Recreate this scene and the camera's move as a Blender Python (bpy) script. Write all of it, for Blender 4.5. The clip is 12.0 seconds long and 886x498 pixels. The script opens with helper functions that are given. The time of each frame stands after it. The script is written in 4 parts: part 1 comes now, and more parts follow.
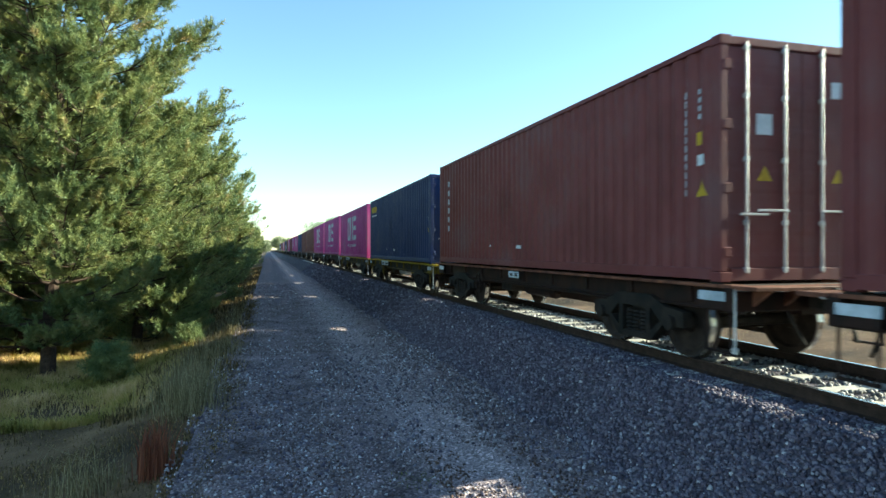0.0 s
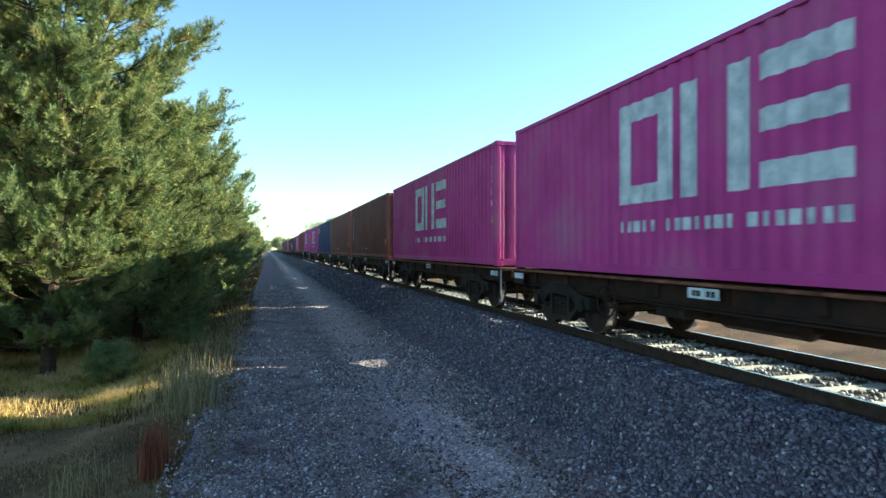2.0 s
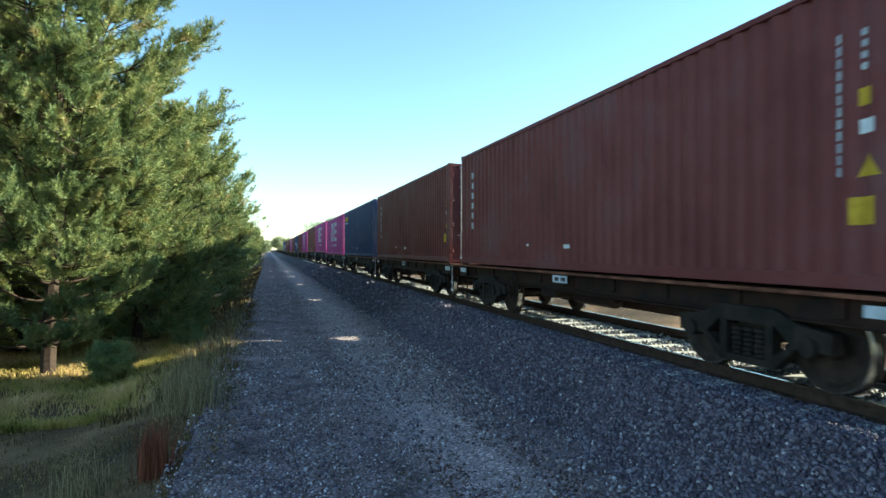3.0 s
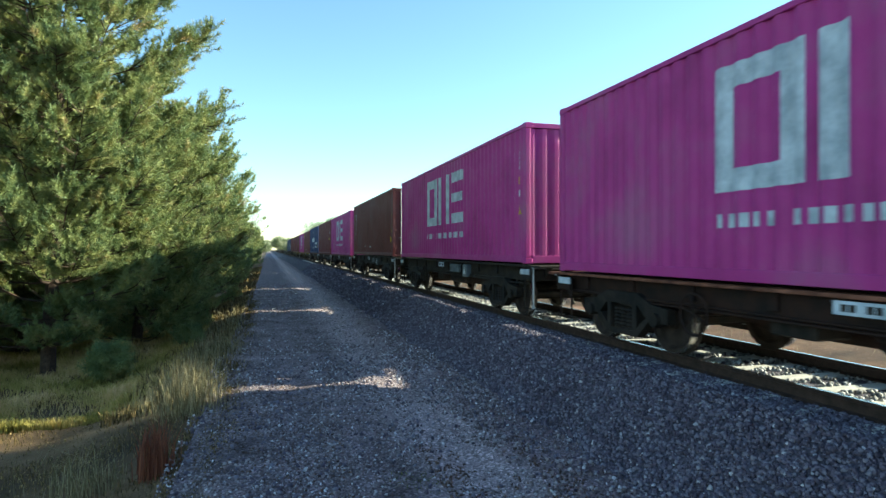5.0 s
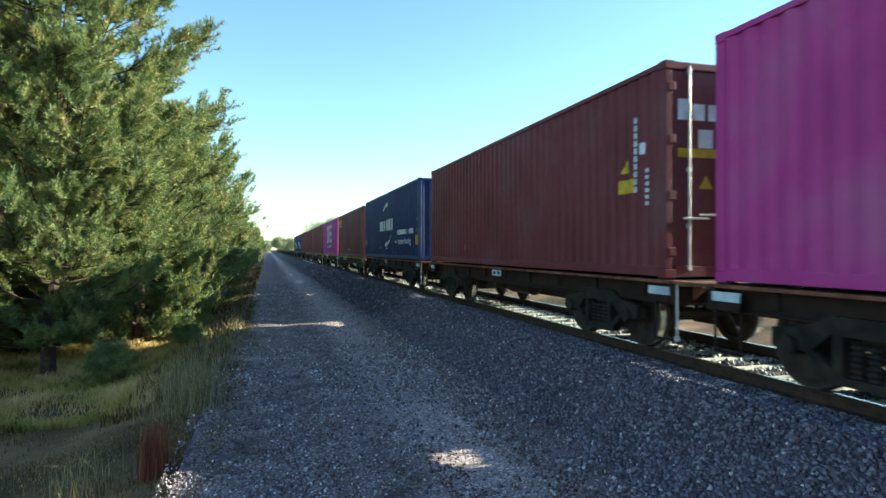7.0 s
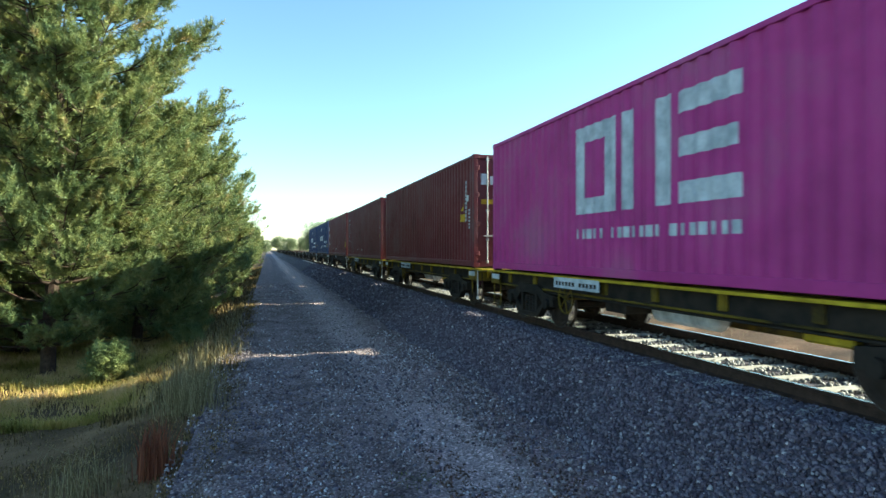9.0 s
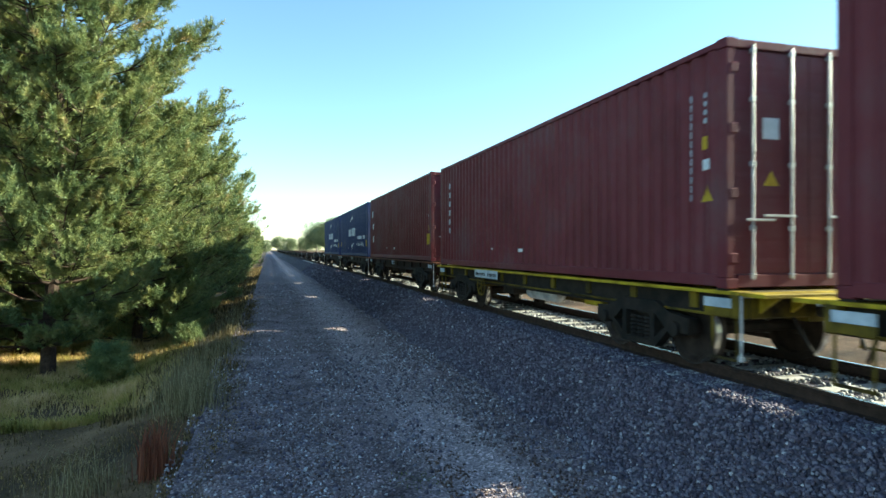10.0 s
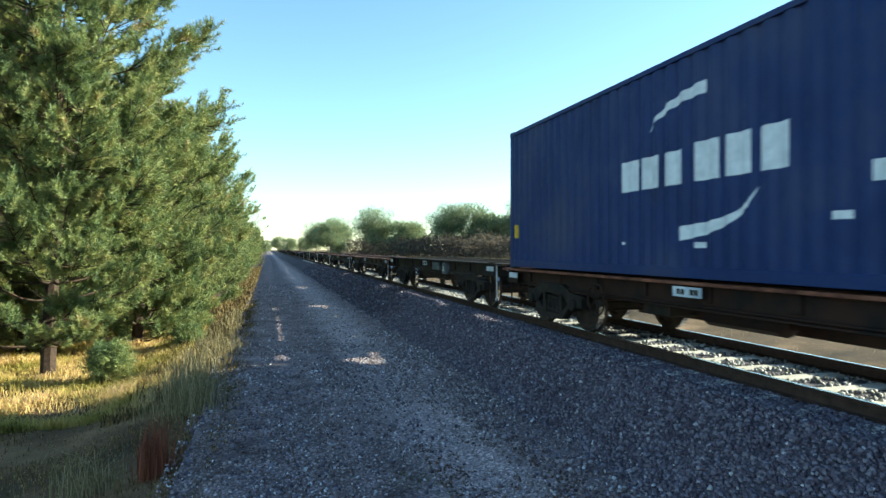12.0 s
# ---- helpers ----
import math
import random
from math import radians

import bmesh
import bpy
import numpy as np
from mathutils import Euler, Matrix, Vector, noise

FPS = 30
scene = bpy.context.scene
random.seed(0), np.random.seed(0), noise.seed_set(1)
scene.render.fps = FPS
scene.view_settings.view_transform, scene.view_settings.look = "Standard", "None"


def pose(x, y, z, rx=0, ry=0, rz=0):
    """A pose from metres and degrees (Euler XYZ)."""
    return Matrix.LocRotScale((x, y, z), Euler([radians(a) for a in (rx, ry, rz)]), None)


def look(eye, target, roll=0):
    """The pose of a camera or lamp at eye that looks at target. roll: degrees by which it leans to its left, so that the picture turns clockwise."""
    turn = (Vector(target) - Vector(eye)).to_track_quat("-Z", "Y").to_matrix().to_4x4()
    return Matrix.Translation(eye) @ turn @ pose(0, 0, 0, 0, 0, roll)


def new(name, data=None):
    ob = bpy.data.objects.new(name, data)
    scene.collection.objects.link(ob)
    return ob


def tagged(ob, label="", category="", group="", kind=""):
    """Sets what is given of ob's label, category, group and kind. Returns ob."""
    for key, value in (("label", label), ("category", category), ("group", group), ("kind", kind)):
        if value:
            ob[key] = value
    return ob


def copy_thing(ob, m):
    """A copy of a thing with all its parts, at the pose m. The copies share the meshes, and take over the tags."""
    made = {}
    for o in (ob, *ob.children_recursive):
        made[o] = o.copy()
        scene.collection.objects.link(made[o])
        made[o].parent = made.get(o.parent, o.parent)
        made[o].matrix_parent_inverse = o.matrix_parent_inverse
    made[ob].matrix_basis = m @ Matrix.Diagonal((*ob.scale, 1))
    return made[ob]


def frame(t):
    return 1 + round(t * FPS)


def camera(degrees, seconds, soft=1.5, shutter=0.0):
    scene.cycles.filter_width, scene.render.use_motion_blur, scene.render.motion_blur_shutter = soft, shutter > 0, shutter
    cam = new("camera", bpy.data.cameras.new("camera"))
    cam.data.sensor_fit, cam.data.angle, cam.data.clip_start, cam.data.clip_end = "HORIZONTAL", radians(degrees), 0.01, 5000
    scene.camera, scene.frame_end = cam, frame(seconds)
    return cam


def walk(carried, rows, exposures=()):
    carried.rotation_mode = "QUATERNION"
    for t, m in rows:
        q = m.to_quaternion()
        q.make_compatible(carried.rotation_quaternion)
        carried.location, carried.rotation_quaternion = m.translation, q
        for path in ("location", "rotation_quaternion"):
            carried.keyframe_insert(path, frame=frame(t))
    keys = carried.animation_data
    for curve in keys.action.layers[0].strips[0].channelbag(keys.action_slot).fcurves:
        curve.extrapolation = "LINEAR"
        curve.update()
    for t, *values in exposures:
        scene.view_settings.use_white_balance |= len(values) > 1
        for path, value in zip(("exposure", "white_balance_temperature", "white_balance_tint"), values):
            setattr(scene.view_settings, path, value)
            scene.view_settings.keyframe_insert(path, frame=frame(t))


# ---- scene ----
cam = camera(71.2, 12.0, soft=1.5, shutter=0.08)
EYE = (0.0, 0.0, 2.4)
HEAD, TILT = radians(15.8), radians(0.05)
AIM = (math.sin(HEAD), math.cos(HEAD), 2.4 + math.tan(TILT))
walk(cam, [(0.0, look(EYE, AIM)), (12.0, look(EYE, AIM))], [(0.0, 1.78, 6200, -8), (12.0, 1.78, 6200, -8)])

# ---- light ----
SUN_WAY = Vector((1.0, -0.045, 0.345)).normalized()      # towards the sun
world = bpy.data.worlds.new("sky")
scene.world = world
world.use_nodes = True
wn = world.node_tree.nodes
sky = wn.new("ShaderNodeTexSky")
sky.sky_type = "NISHITA"
sky.sun_disc = False
sky.sun_elevation = math.asin(SUN_WAY.z)
sky.sun_rotation = math.atan2(SUN_WAY.x, SUN_WAY.y)
sky.air_density, sky.dust_density, sky.ozone_density = 1.0, 0.1, 2.4
wn["Background"].inputs[1].default_value = 0.1
world.node_tree.links.new(sky.outputs[0], wn["Background"].inputs[0])
sun = new("sun", bpy.data.lights.new("sun", "SUN"))
sun.data.energy, sun.data.angle, sun.data.color = 5.0, radians(0.53), (1.0, 0.90, 0.74)
sun.matrix_world = look((60, 20, 18), Vector((60, 20, 18)) - SUN_WAY)

# ---- the line's measures ----
SPEED = 22.93
RAIL_Z = 0.97            # top of rail
GAUGE = 0.835            # rail's middle from the track's middle
MID = 6.27               # the track's middle
DECK = RAIL_Z + 1.05     # where containers stand
LEN, WID, HIGH = 12.192, 2.438, 2.896


# ---- materials ----
def material(name, rough=0.6, metal=0.0, gloss=0.2):
    m = bpy.data.materials.new(name)
    m.use_nodes = True
    b = m.node_tree.nodes["Principled BSDF"]
    b.inputs["Roughness"].default_value, b.inputs["Metallic"].default_value = rough, metal
    b.inputs["Specular IOR Level"].default_value = gloss
    return m, m.node_tree, b


def add(tree, kind, **values):
    n = tree.nodes.new("ShaderNode" + kind)
    for k, v in values.items():
        n.inputs[k.replace("_", " ")].default_value = v
    return n


def ramp(tree, source, stops):
    r = tree.nodes.new("ShaderNodeValToRGB")
    e = r.color_ramp.elements
    while len(e) < len(stops):
        e.new(0.5)
    for el, (p, c) in zip(e, stops):
        el.position, el.color = p, (*c, 1)
    tree.links.new(source, r.inputs[0])
    return r.outputs[0]


def mixed(tree, fac, a, b, mode="MIX"):
    n = tree.nodes.new("ShaderNodeMix")
    n.data_type, n.blend_type = "RGBA", mode
    for sock, v in ((n.inputs[0], fac), (n.inputs[6], a), (n.inputs[7], b)):
        if hasattr(v, "is_linked"):
            tree.links.new(v, sock)
        else:
            sock.default_value = v if isinstance(v, (int, float)) else (*v, 1)
    return n.outputs[2]


def bump(tree, b, height, strength, distance):
    n = add(tree, "Bump", Strength=strength, Distance=distance)
    tree.links.new(height, n.inputs["Height"])
    tree.links.new(n.outputs[0], b.inputs["Normal"])


def coords(tree, scale=(1, 1, 1), kind="Object"):
    c, m = tree.nodes.new("ShaderNodeTexCoord"), add(tree, "Mapping", Scale=scale)
    tree.links.new(c.outputs[kind], m.inputs[0])
    return m.outputs[0]


def noise_of(tree, co, scale, detail=4.0, rough=0.6):
    n = add(tree, "TexNoise", Scale=scale, Detail=detail, Roughness=rough)
    tree.links.new(co, n.inputs[0])
    return n.outputs[0]


def paint(name, colour, rust=0.5, rough=0.5):
    """Weathered paint on steel: faded in broad clouds, run with rust streaks, dusty, scuffed."""
    m, t, b = material(name, rough)
    co = coords(t)
    r, g, bl = colour
    grey = 0.3 * r + 0.5 * g + 0.2 * bl
    faded = tuple(0.72 * c + 0.28 * grey + 0.02 for c in colour)
    dark = tuple(0.72 * c for c in colour)
    base = ramp(t, noise_of(t, co, 0.7, 6), [(0.3, dark), (0.5, colour), (0.72, faded)])
    streak = noise_of(t, coords(t, (3.0, 3.0, 0.22)), 2.5, 6, 0.7)
    base = mixed(t, ramp(t, streak, [(0.55, (0, 0, 0)), (0.78, (0.55 * rust,) * 3)]), base, (0.11, 0.05, 0.028))
    spots = noise_of(t, co, 9.0, 5, 0.7)
    base = mixed(t, ramp(t, spots, [(0.66, (0, 0, 0)), (0.76, (0.8 * rust,) * 3)]), base, (0.075, 0.032, 0.02))
    t.links.new(base, b.inputs["Base Color"])
    t.links.new(ramp(t, spots, [(0.3, (rough - 0.1,) * 3), (0.7, (rough + 0.2,) * 3)]), b.inputs["Roughness"])
    bump(t, b, noise_of(t, co, 3.0, 5), 0.25, 0.02)
    return m


def plain(name, a, c, scale=6.0, rough=0.6, metal=0.0, depth=0.004):
    """Two tones clouded together, with a fine relief."""
    m, t, b = material(name, rough, metal)
    co = coords(t)
    n = noise_of(t, co, scale, 8, 0.65)
    t.links.new(ramp(t, n, [(0.36, a), (0.66, c)]), b.inputs["Base Color"])
    bump(t, b, noise_of(t, co, scale * 5, 5), 0.5, depth)
    return m


def by_piece(name, stops, rough=0.8, through_light=0.0, drift=0.0):
    """Tone by the piece, for stones, leaves, blades and needles; with drift it also changes slowly over clumps."""
    m, t, b = material(name, rough)
    geo = t.nodes.new("ShaderNodeNewGeometry")
    tone = geo.outputs["Random Per Island"]
    if drift:
        cloud = add(t, "MapRange", From_Min=0.3, From_Max=0.7)
        t.links.new(noise_of(t, coords(t), drift, 3), cloud.inputs[0])
        both = add(t, "MapRange", To_Min=-0.14, To_Max=0.14)
        t.links.new(tone, both.inputs[0])
        plus = t.nodes.new("ShaderNodeMath")
        t.links.new(cloud.outputs[0], plus.inputs[0])
        t.links.new(both.outputs[0], plus.inputs[1])
        tone = plus.outputs[0]
    col = ramp(t, tone, stops)
    t.links.new(col, b.inputs["Base Color"])
    if through_light:
        tr, mx = t.nodes.new("ShaderNodeBsdfTranslucent"), add(t, "MixShader", Fac=through_light)
        t.links.new(col, tr.inputs[0])
        t.links.new(b.outputs[0], mx.inputs[1])
        t.links.new(tr.outputs[0], mx.inputs[2])
        t.links.new(mx.outputs[0], t.nodes["Material Output"].inputs[0])
    return m


MAGENTA = paint("magenta_paint", (0.41, 0.043, 0.225), 0.12)
RUST = paint("red_oxide_paint", (0.165, 0.046, 0.045), 0.35)
BROWN = paint("brown_paint", (0.155, 0.043, 0.042), 0.35)
MAROON = paint("maroon_paint", (0.145, 0.03, 0.038), 0.35)
BLUE = paint("blue_paint", (0.022, 0.04, 0.125), 0.2)
NAVY = paint("navy_paint", (0.016, 0.034, 0.12), 0.15)
WHITE = plain("white_marking", (0.55, 0.58, 0.6), (0.78, 0.8, 0.82), 5)
GREYWHITE = plain("pale_marking", (0.34, 0.38, 0.42), (0.62, 0.66, 0.7), 4)
YELLOW = plain("yellow_marking", (0.4, 0.26, 0.025), (0.62, 0.42, 0.04), 8)
GALV = plain("galvanised_steel", (0.36, 0.35, 0.35), (0.7, 0.69, 0.68), 5, 0.45, 0.2)
GRIME = plain("grimy_steel", (0.01, 0.009, 0.008), (0.035, 0.026, 0.02), 4, 0.75)
GREY = plain("grey_paint", (0.06, 0.07, 0.08), (0.16, 0.18, 0.19), 3, 0.6)
# Shade is in the frame's colour, sunlight in the deck edge's, over red-brown paint.
WAGON_RED_SHADED = plain("shaded_wagon_oxide", (0.009, 0.0065, 0.006), (0.035, 0.015, 0.01), 3, 0.65)
WAGON_EDGE_SUNLIT = plain("sunlit_deck_edge", (0.07, 0.026, 0.016), (0.25, 0.1, 0.06), 3, 0.6)
WAGON_YELLOW = plain("wagon_yellow", (0.24, 0.16, 0.01), (0.6, 0.43, 0.03), 2.5, 0.6)
WAGON_GRIMY = plain("grimy_yellow", (0.012, 0.01, 0.008), (0.2, 0.135, 0.012), 1.5, 0.7)
WHEEL = plain("wheel_steel", (0.022, 0.016, 0.013), (0.06, 0.042, 0.034), 6, 0.6, 0.2)
TREAD = plain("polished_tread", (0.4, 0.38, 0.36), (0.6, 0.58, 0.55), 10, 0.25, 0.9)
RAILSIDE = plain("rusty_rail", (0.025, 0.016, 0.012), (0.06, 0.034, 0.025), 8, 0.8)
RAILTOP = plain("rail_head", (0.45, 0.44, 0.43), (0.65, 0.63, 0.6), 12, 0.22, 0.95)
SLEEPER = plain("concrete_sleeper", (0.42, 0.39, 0.35), (0.62, 0.59, 0.54), 7, 0.85)
FLOORING = plain("underfloor", (0.03, 0.025, 0.02), (0.07, 0.055, 0.04), 4, 0.8)
# Lighter copy of the ballast stone: sunlight between the rails is in its colour.
SUNLIT_STONE = by_piece("sunlit_ballast_stone", [(0.0, (0.14, 0.135, 0.13)), (0.6, (0.3, 0.29, 0.28)), (1.0, (0.55, 0.53, 0.5))])
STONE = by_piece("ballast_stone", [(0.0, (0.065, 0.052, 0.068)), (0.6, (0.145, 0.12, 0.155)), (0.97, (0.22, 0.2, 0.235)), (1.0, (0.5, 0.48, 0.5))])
LITTER = by_piece("dry_litter", [(0.0, (0.05, 0.032, 0.025)), (0.7, (0.13, 0.08, 0.06)), (1.0, (0.24, 0.15, 0.11))])
GRAVEL = by_piece("gravel_stone", [(0.0, (0.09, 0.066, 0.066)), (0.55, (0.25, 0.19, 0.19)), (0.9, (0.42, 0.37, 0.37)), (1.0, (0.8, 0.75, 0.75))])
NEEDLE = by_piece("pine_needles", [(0.0, (0.1, 0.15, 0.07)), (0.45, (0.19, 0.235, 0.09)), (0.88, (0.32, 0.315, 0.115)), (1.0, (0.38, 0.28, 0.14))], 0.5, 0.25, 1.6)
GUMLEAF = by_piece("gum_leaves", [(0.0, (0.11, 0.15, 0.09)), (0.6, (0.2, 0.24, 0.125)), (1.0, (0.3, 0.31, 0.18))], 0.6, 0.5, 0.35)
SCRUB = by_piece("dry_scrub", [(0.0, (0.07, 0.058, 0.045)), (1.0, (0.13, 0.105, 0.08))], 0.8, 0.5)
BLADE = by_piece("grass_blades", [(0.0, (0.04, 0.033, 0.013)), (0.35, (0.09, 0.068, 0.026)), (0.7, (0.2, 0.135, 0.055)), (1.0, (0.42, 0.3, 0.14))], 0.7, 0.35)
STRAW = by_piece("straw_blades", [(0.0, (0.1, 0.09, 0.04)), (0.5, (0.24, 0.195, 0.1)), (1.0, (0.5, 0.42, 0.25))], 0.7, 0.3)
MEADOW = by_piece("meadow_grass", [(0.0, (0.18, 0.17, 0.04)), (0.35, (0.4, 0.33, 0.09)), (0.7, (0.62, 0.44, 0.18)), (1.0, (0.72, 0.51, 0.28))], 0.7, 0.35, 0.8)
WEED = by_piece("weed_leaves", [(0.0, (0.06, 0.07, 0.02)), (0.6, (0.14, 0.15, 0.035)), (1.0, (0.26, 0.22, 0.07))], 0.7, 0.3)
DOCK = by_piece("dock_seed", [(0.0, (0.14, 0.045, 0.03)), (1.0, (0.3, 0.11, 0.06))], 0.8, 0.2)
BARK = plain("pine_bark", (0.03, 0.021, 0.016), (0.085, 0.055, 0.04), 14, 0.9, 0, 0.02)
GUMBARK = plain("gum_bark", (0.16, 0.13, 0.1), (0.36, 0.32, 0.27), 5, 0.9, 0, 0.02)


def soil_material():
    m, t, b = material("dry_ground", 0.95)
    co = coords(t)
    broad = ramp(t, noise_of(t, co, 0.35, 6), [(0.35, (0.075, 0.052, 0.03)), (0.52, (0.19, 0.12, 0.065)), (0.7, (0.46, 0.29, 0.16))])
    fine = noise_of(t, co, 18, 8, 0.7)
    t.links.new(mixed(t, 0.6, broad, ramp(t, fine, [(0.3, (0.35, 0.33, 0.3)), (0.7, (1, 1, 1))]), "MULTIPLY"), b.inputs["Base Color"])
    bump(t, b, fine, 0.9, 0.03)
    return m


def track_material(name, a, c, d, dust=None):
    m, t, b = material(name, 0.9)
    co = coords(t)
    broad = ramp(t, noise_of(t, co, 1.1, 9, 0.75), [(0.35, a), (0.65, c)])
    v = add(t, "TexVoronoi", Scale=42.0)
    t.links.new(co, v.inputs[0])
    grit = ramp(t, v.outputs["Color"], [(0.2, (0.35, 0.35, 0.35)), (0.7, (1, 1, 1)), (0.95, d)])
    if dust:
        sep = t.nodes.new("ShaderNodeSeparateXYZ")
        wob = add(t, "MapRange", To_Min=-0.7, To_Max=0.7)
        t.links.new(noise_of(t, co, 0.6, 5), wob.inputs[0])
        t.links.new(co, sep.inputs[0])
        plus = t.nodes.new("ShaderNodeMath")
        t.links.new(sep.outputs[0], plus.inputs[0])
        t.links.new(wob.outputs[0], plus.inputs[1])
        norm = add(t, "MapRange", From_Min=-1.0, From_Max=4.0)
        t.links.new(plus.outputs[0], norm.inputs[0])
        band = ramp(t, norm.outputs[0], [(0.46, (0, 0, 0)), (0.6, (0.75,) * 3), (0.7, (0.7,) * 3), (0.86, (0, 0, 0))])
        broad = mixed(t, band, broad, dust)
    t.links.new(mixed(t, 0.85, broad, grit, "MULTIPLY"), b.inputs["Base Color"])
    bump(t, b, v.outputs["Distance"], 0.9, 0.012)
    return m


SOIL = soil_material()
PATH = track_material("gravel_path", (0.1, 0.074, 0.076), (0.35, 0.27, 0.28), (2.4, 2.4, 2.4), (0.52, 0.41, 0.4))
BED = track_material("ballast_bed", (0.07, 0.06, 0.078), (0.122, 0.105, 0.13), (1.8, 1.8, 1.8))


# ---- mesh helpers ----
def box(bm, x0, x1, y0, y1, z0, z1, bev=0.0):
    m = Matrix.LocRotScale(((x0 + x1) / 2, (y0 + y1) / 2, (z0 + z1) / 2), None, (abs(x1 - x0), abs(y1 - y0), abs(z1 - z0)))
    made = bmesh.ops.create_cube(bm, size=1, matrix=m)["verts"]
    if bev:
        edges = list({e for v in made for e in v.link_edges})
        bmesh.ops.bevel(bm, geom=edges, offset=bev, segments=1, affect="EDGES", profile=0.5)
    return bm


def rod(bm, a, b, r, seg=8, r2=None):
    a, b = Vector(a), Vector(b)
    m = Matrix.Translation((a + b) / 2) @ (b - a).to_track_quat("Z", "Y").to_matrix().to_4x4()
    bmesh.ops.create_cone(bm, cap_ends=True, segments=seg, radius1=r, radius2=r if r2 is None else r2, depth=(b - a).length, matrix=m)
    return bm


def prism(bm, points, x0, x1):
    """A slab with the outline points (y, z), from x0 to x1."""
    a = [bm.verts.new((x0, y, z)) for y, z in points]
    b = [bm.verts.new((x1, y, z)) for y, z in points]
    bm.faces.new(a), bm.faces.new(b[::-1])
    for i in range(len(points)):
        j = (i + 1) % len(points)
        bm.faces.new((a[j], a[i], b[i], b[j]))
    bmesh.ops.recalc_face_normals(bm, faces=bm.faces[:])
    return bm


def mesh_of(name, bm, mat):
    me = bpy.data.meshes.new(name)
    bm.to_mesh(me)
    bm.free()
    me.materials.append(mat)
    return me


def part(name, bm, mat, parent, label=""):
    ob = new(name, bm if isinstance(bm, bpy.types.Mesh) else mesh_of(name, bm, mat))
    ob.parent = parent
    return tagged(ob, label)


def soup(name, verts, mat, corners=3, smooth=False):
    """A mesh of loose triangles or quads from an array of corners."""
    verts = np.ascontiguousarray(verts, dtype=np.float32).reshape(-1, 3)
    n = len(verts) // corners
    me = bpy.data.meshes.new(name)
    me.vertices.add(n * corners)
    me.vertices.foreach_set("co", verts.ravel())
    me.loops.add(n * corners)
    me.loops.foreach_set("vertex_index", np.arange(n * corners, dtype=np.int32))
    me.polygons.add(n)
    me.polygons.foreach_set("loop_start", np.arange(0, n * corners, corners, dtype=np.int32))
    me.update(calc_edges=True)
    me.materials.append(mat)
    return me


def unit(v):
    return v / np.maximum(np.linalg.norm(v, axis=-1, keepdims=True), 1e-9)


# ---- ground, path, ballast, rails ----
def lay(name, xs, ys, height, mat, label, category):
    """One sheet over a grid of xs by ys."""
    gx, gy = np.meshgrid(xs, ys)
    v = [(x, y, height(x, y)) for x, y in zip(gx.ravel(), gy.ravel())]
    w = len(xs)
    f = [(j * w + i, j * w + i + 1, (j + 1) * w + i + 1, (j + 1) * w + i) for j in range(len(ys) - 1) for i in range(w - 1)]
    me = bpy.data.meshes.new(name)
    me.from_pydata(v, [], f)
    me.polygons.foreach_set("use_smooth", [True] * len(f))
    me.materials.append(mat)
    return tagged(new(name, me), label, category, kind="structure")


def spaced(a, b, near, far, n):
    """Steps from a to b, fine between near and far."""
    return sorted(set([*np.linspace(a, near, 12), *np.linspace(near, far, n), *np.linspace(far, b, 14)]))


def rough(x, y, s=1.0):
    return noise.noise((x * s, y * s, 0.3))


def soil_height(x, y):
    h = 0.0
    if x < -0.6:
        h = 0.09 * rough(x, y, 0.6) + 0.03 * rough(x, y, 2.2) - 0.6
        h *= min(1.0, (-0.6 - x) / 2.6)
    elif x > 10.5:
        h = 0.5 + 0.1 * rough(x, y, 0.4)
        h *= min(1.0, (x - 10.5) / 4)
    return h - 0.03


lay("ground", spaced(-2500, 2500, -12, 14, 70), spaced(-600, 3000, -6, 60, 110), soil_height, SOIL, "dry brown earth with straw and low weeds", "ground")


def path_height(x, y):
    edge = min((x + 0.75 + 0.2 * rough(0, y, 0.8)) / 0.3, 1.0)
    rut = -0.03 * (math.exp(-((x - 0.5) / 0.35) ** 2) + math.exp(-((x - 2.2) / 0.35) ** 2))
    return max(-0.06, -0.05 + 0.06 * max(0.0, edge)) + rut + 0.012 * rough(x, y, 2.0)


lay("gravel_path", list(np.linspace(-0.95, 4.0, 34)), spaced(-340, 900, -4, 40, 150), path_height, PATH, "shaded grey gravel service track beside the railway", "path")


def bed_height(x, y):
    d = abs(x - MID)
    top = RAIL_Z - 0.175
    wob = 0.18 * rough(x * 0.3, y, 0.9)
    if d < 1.5:
        h = top
    else:
        f = min(1.0, (d - 1.5) / (1.3 + wob))
        h = top - (top + 0.05) * (f * 0.8 + 0.2 * f * f * (3 - 2 * f))
    return h + 0.015 * rough(x, y, 4.0)


lay("ballast_bed", list(np.linspace(MID - 3.1, MID + 3.1, 62)), spaced(-340, 900, -4, 40, 150), bed_height, BED, "dark blue-grey crushed stone railway ballast shoulder", "ballast")


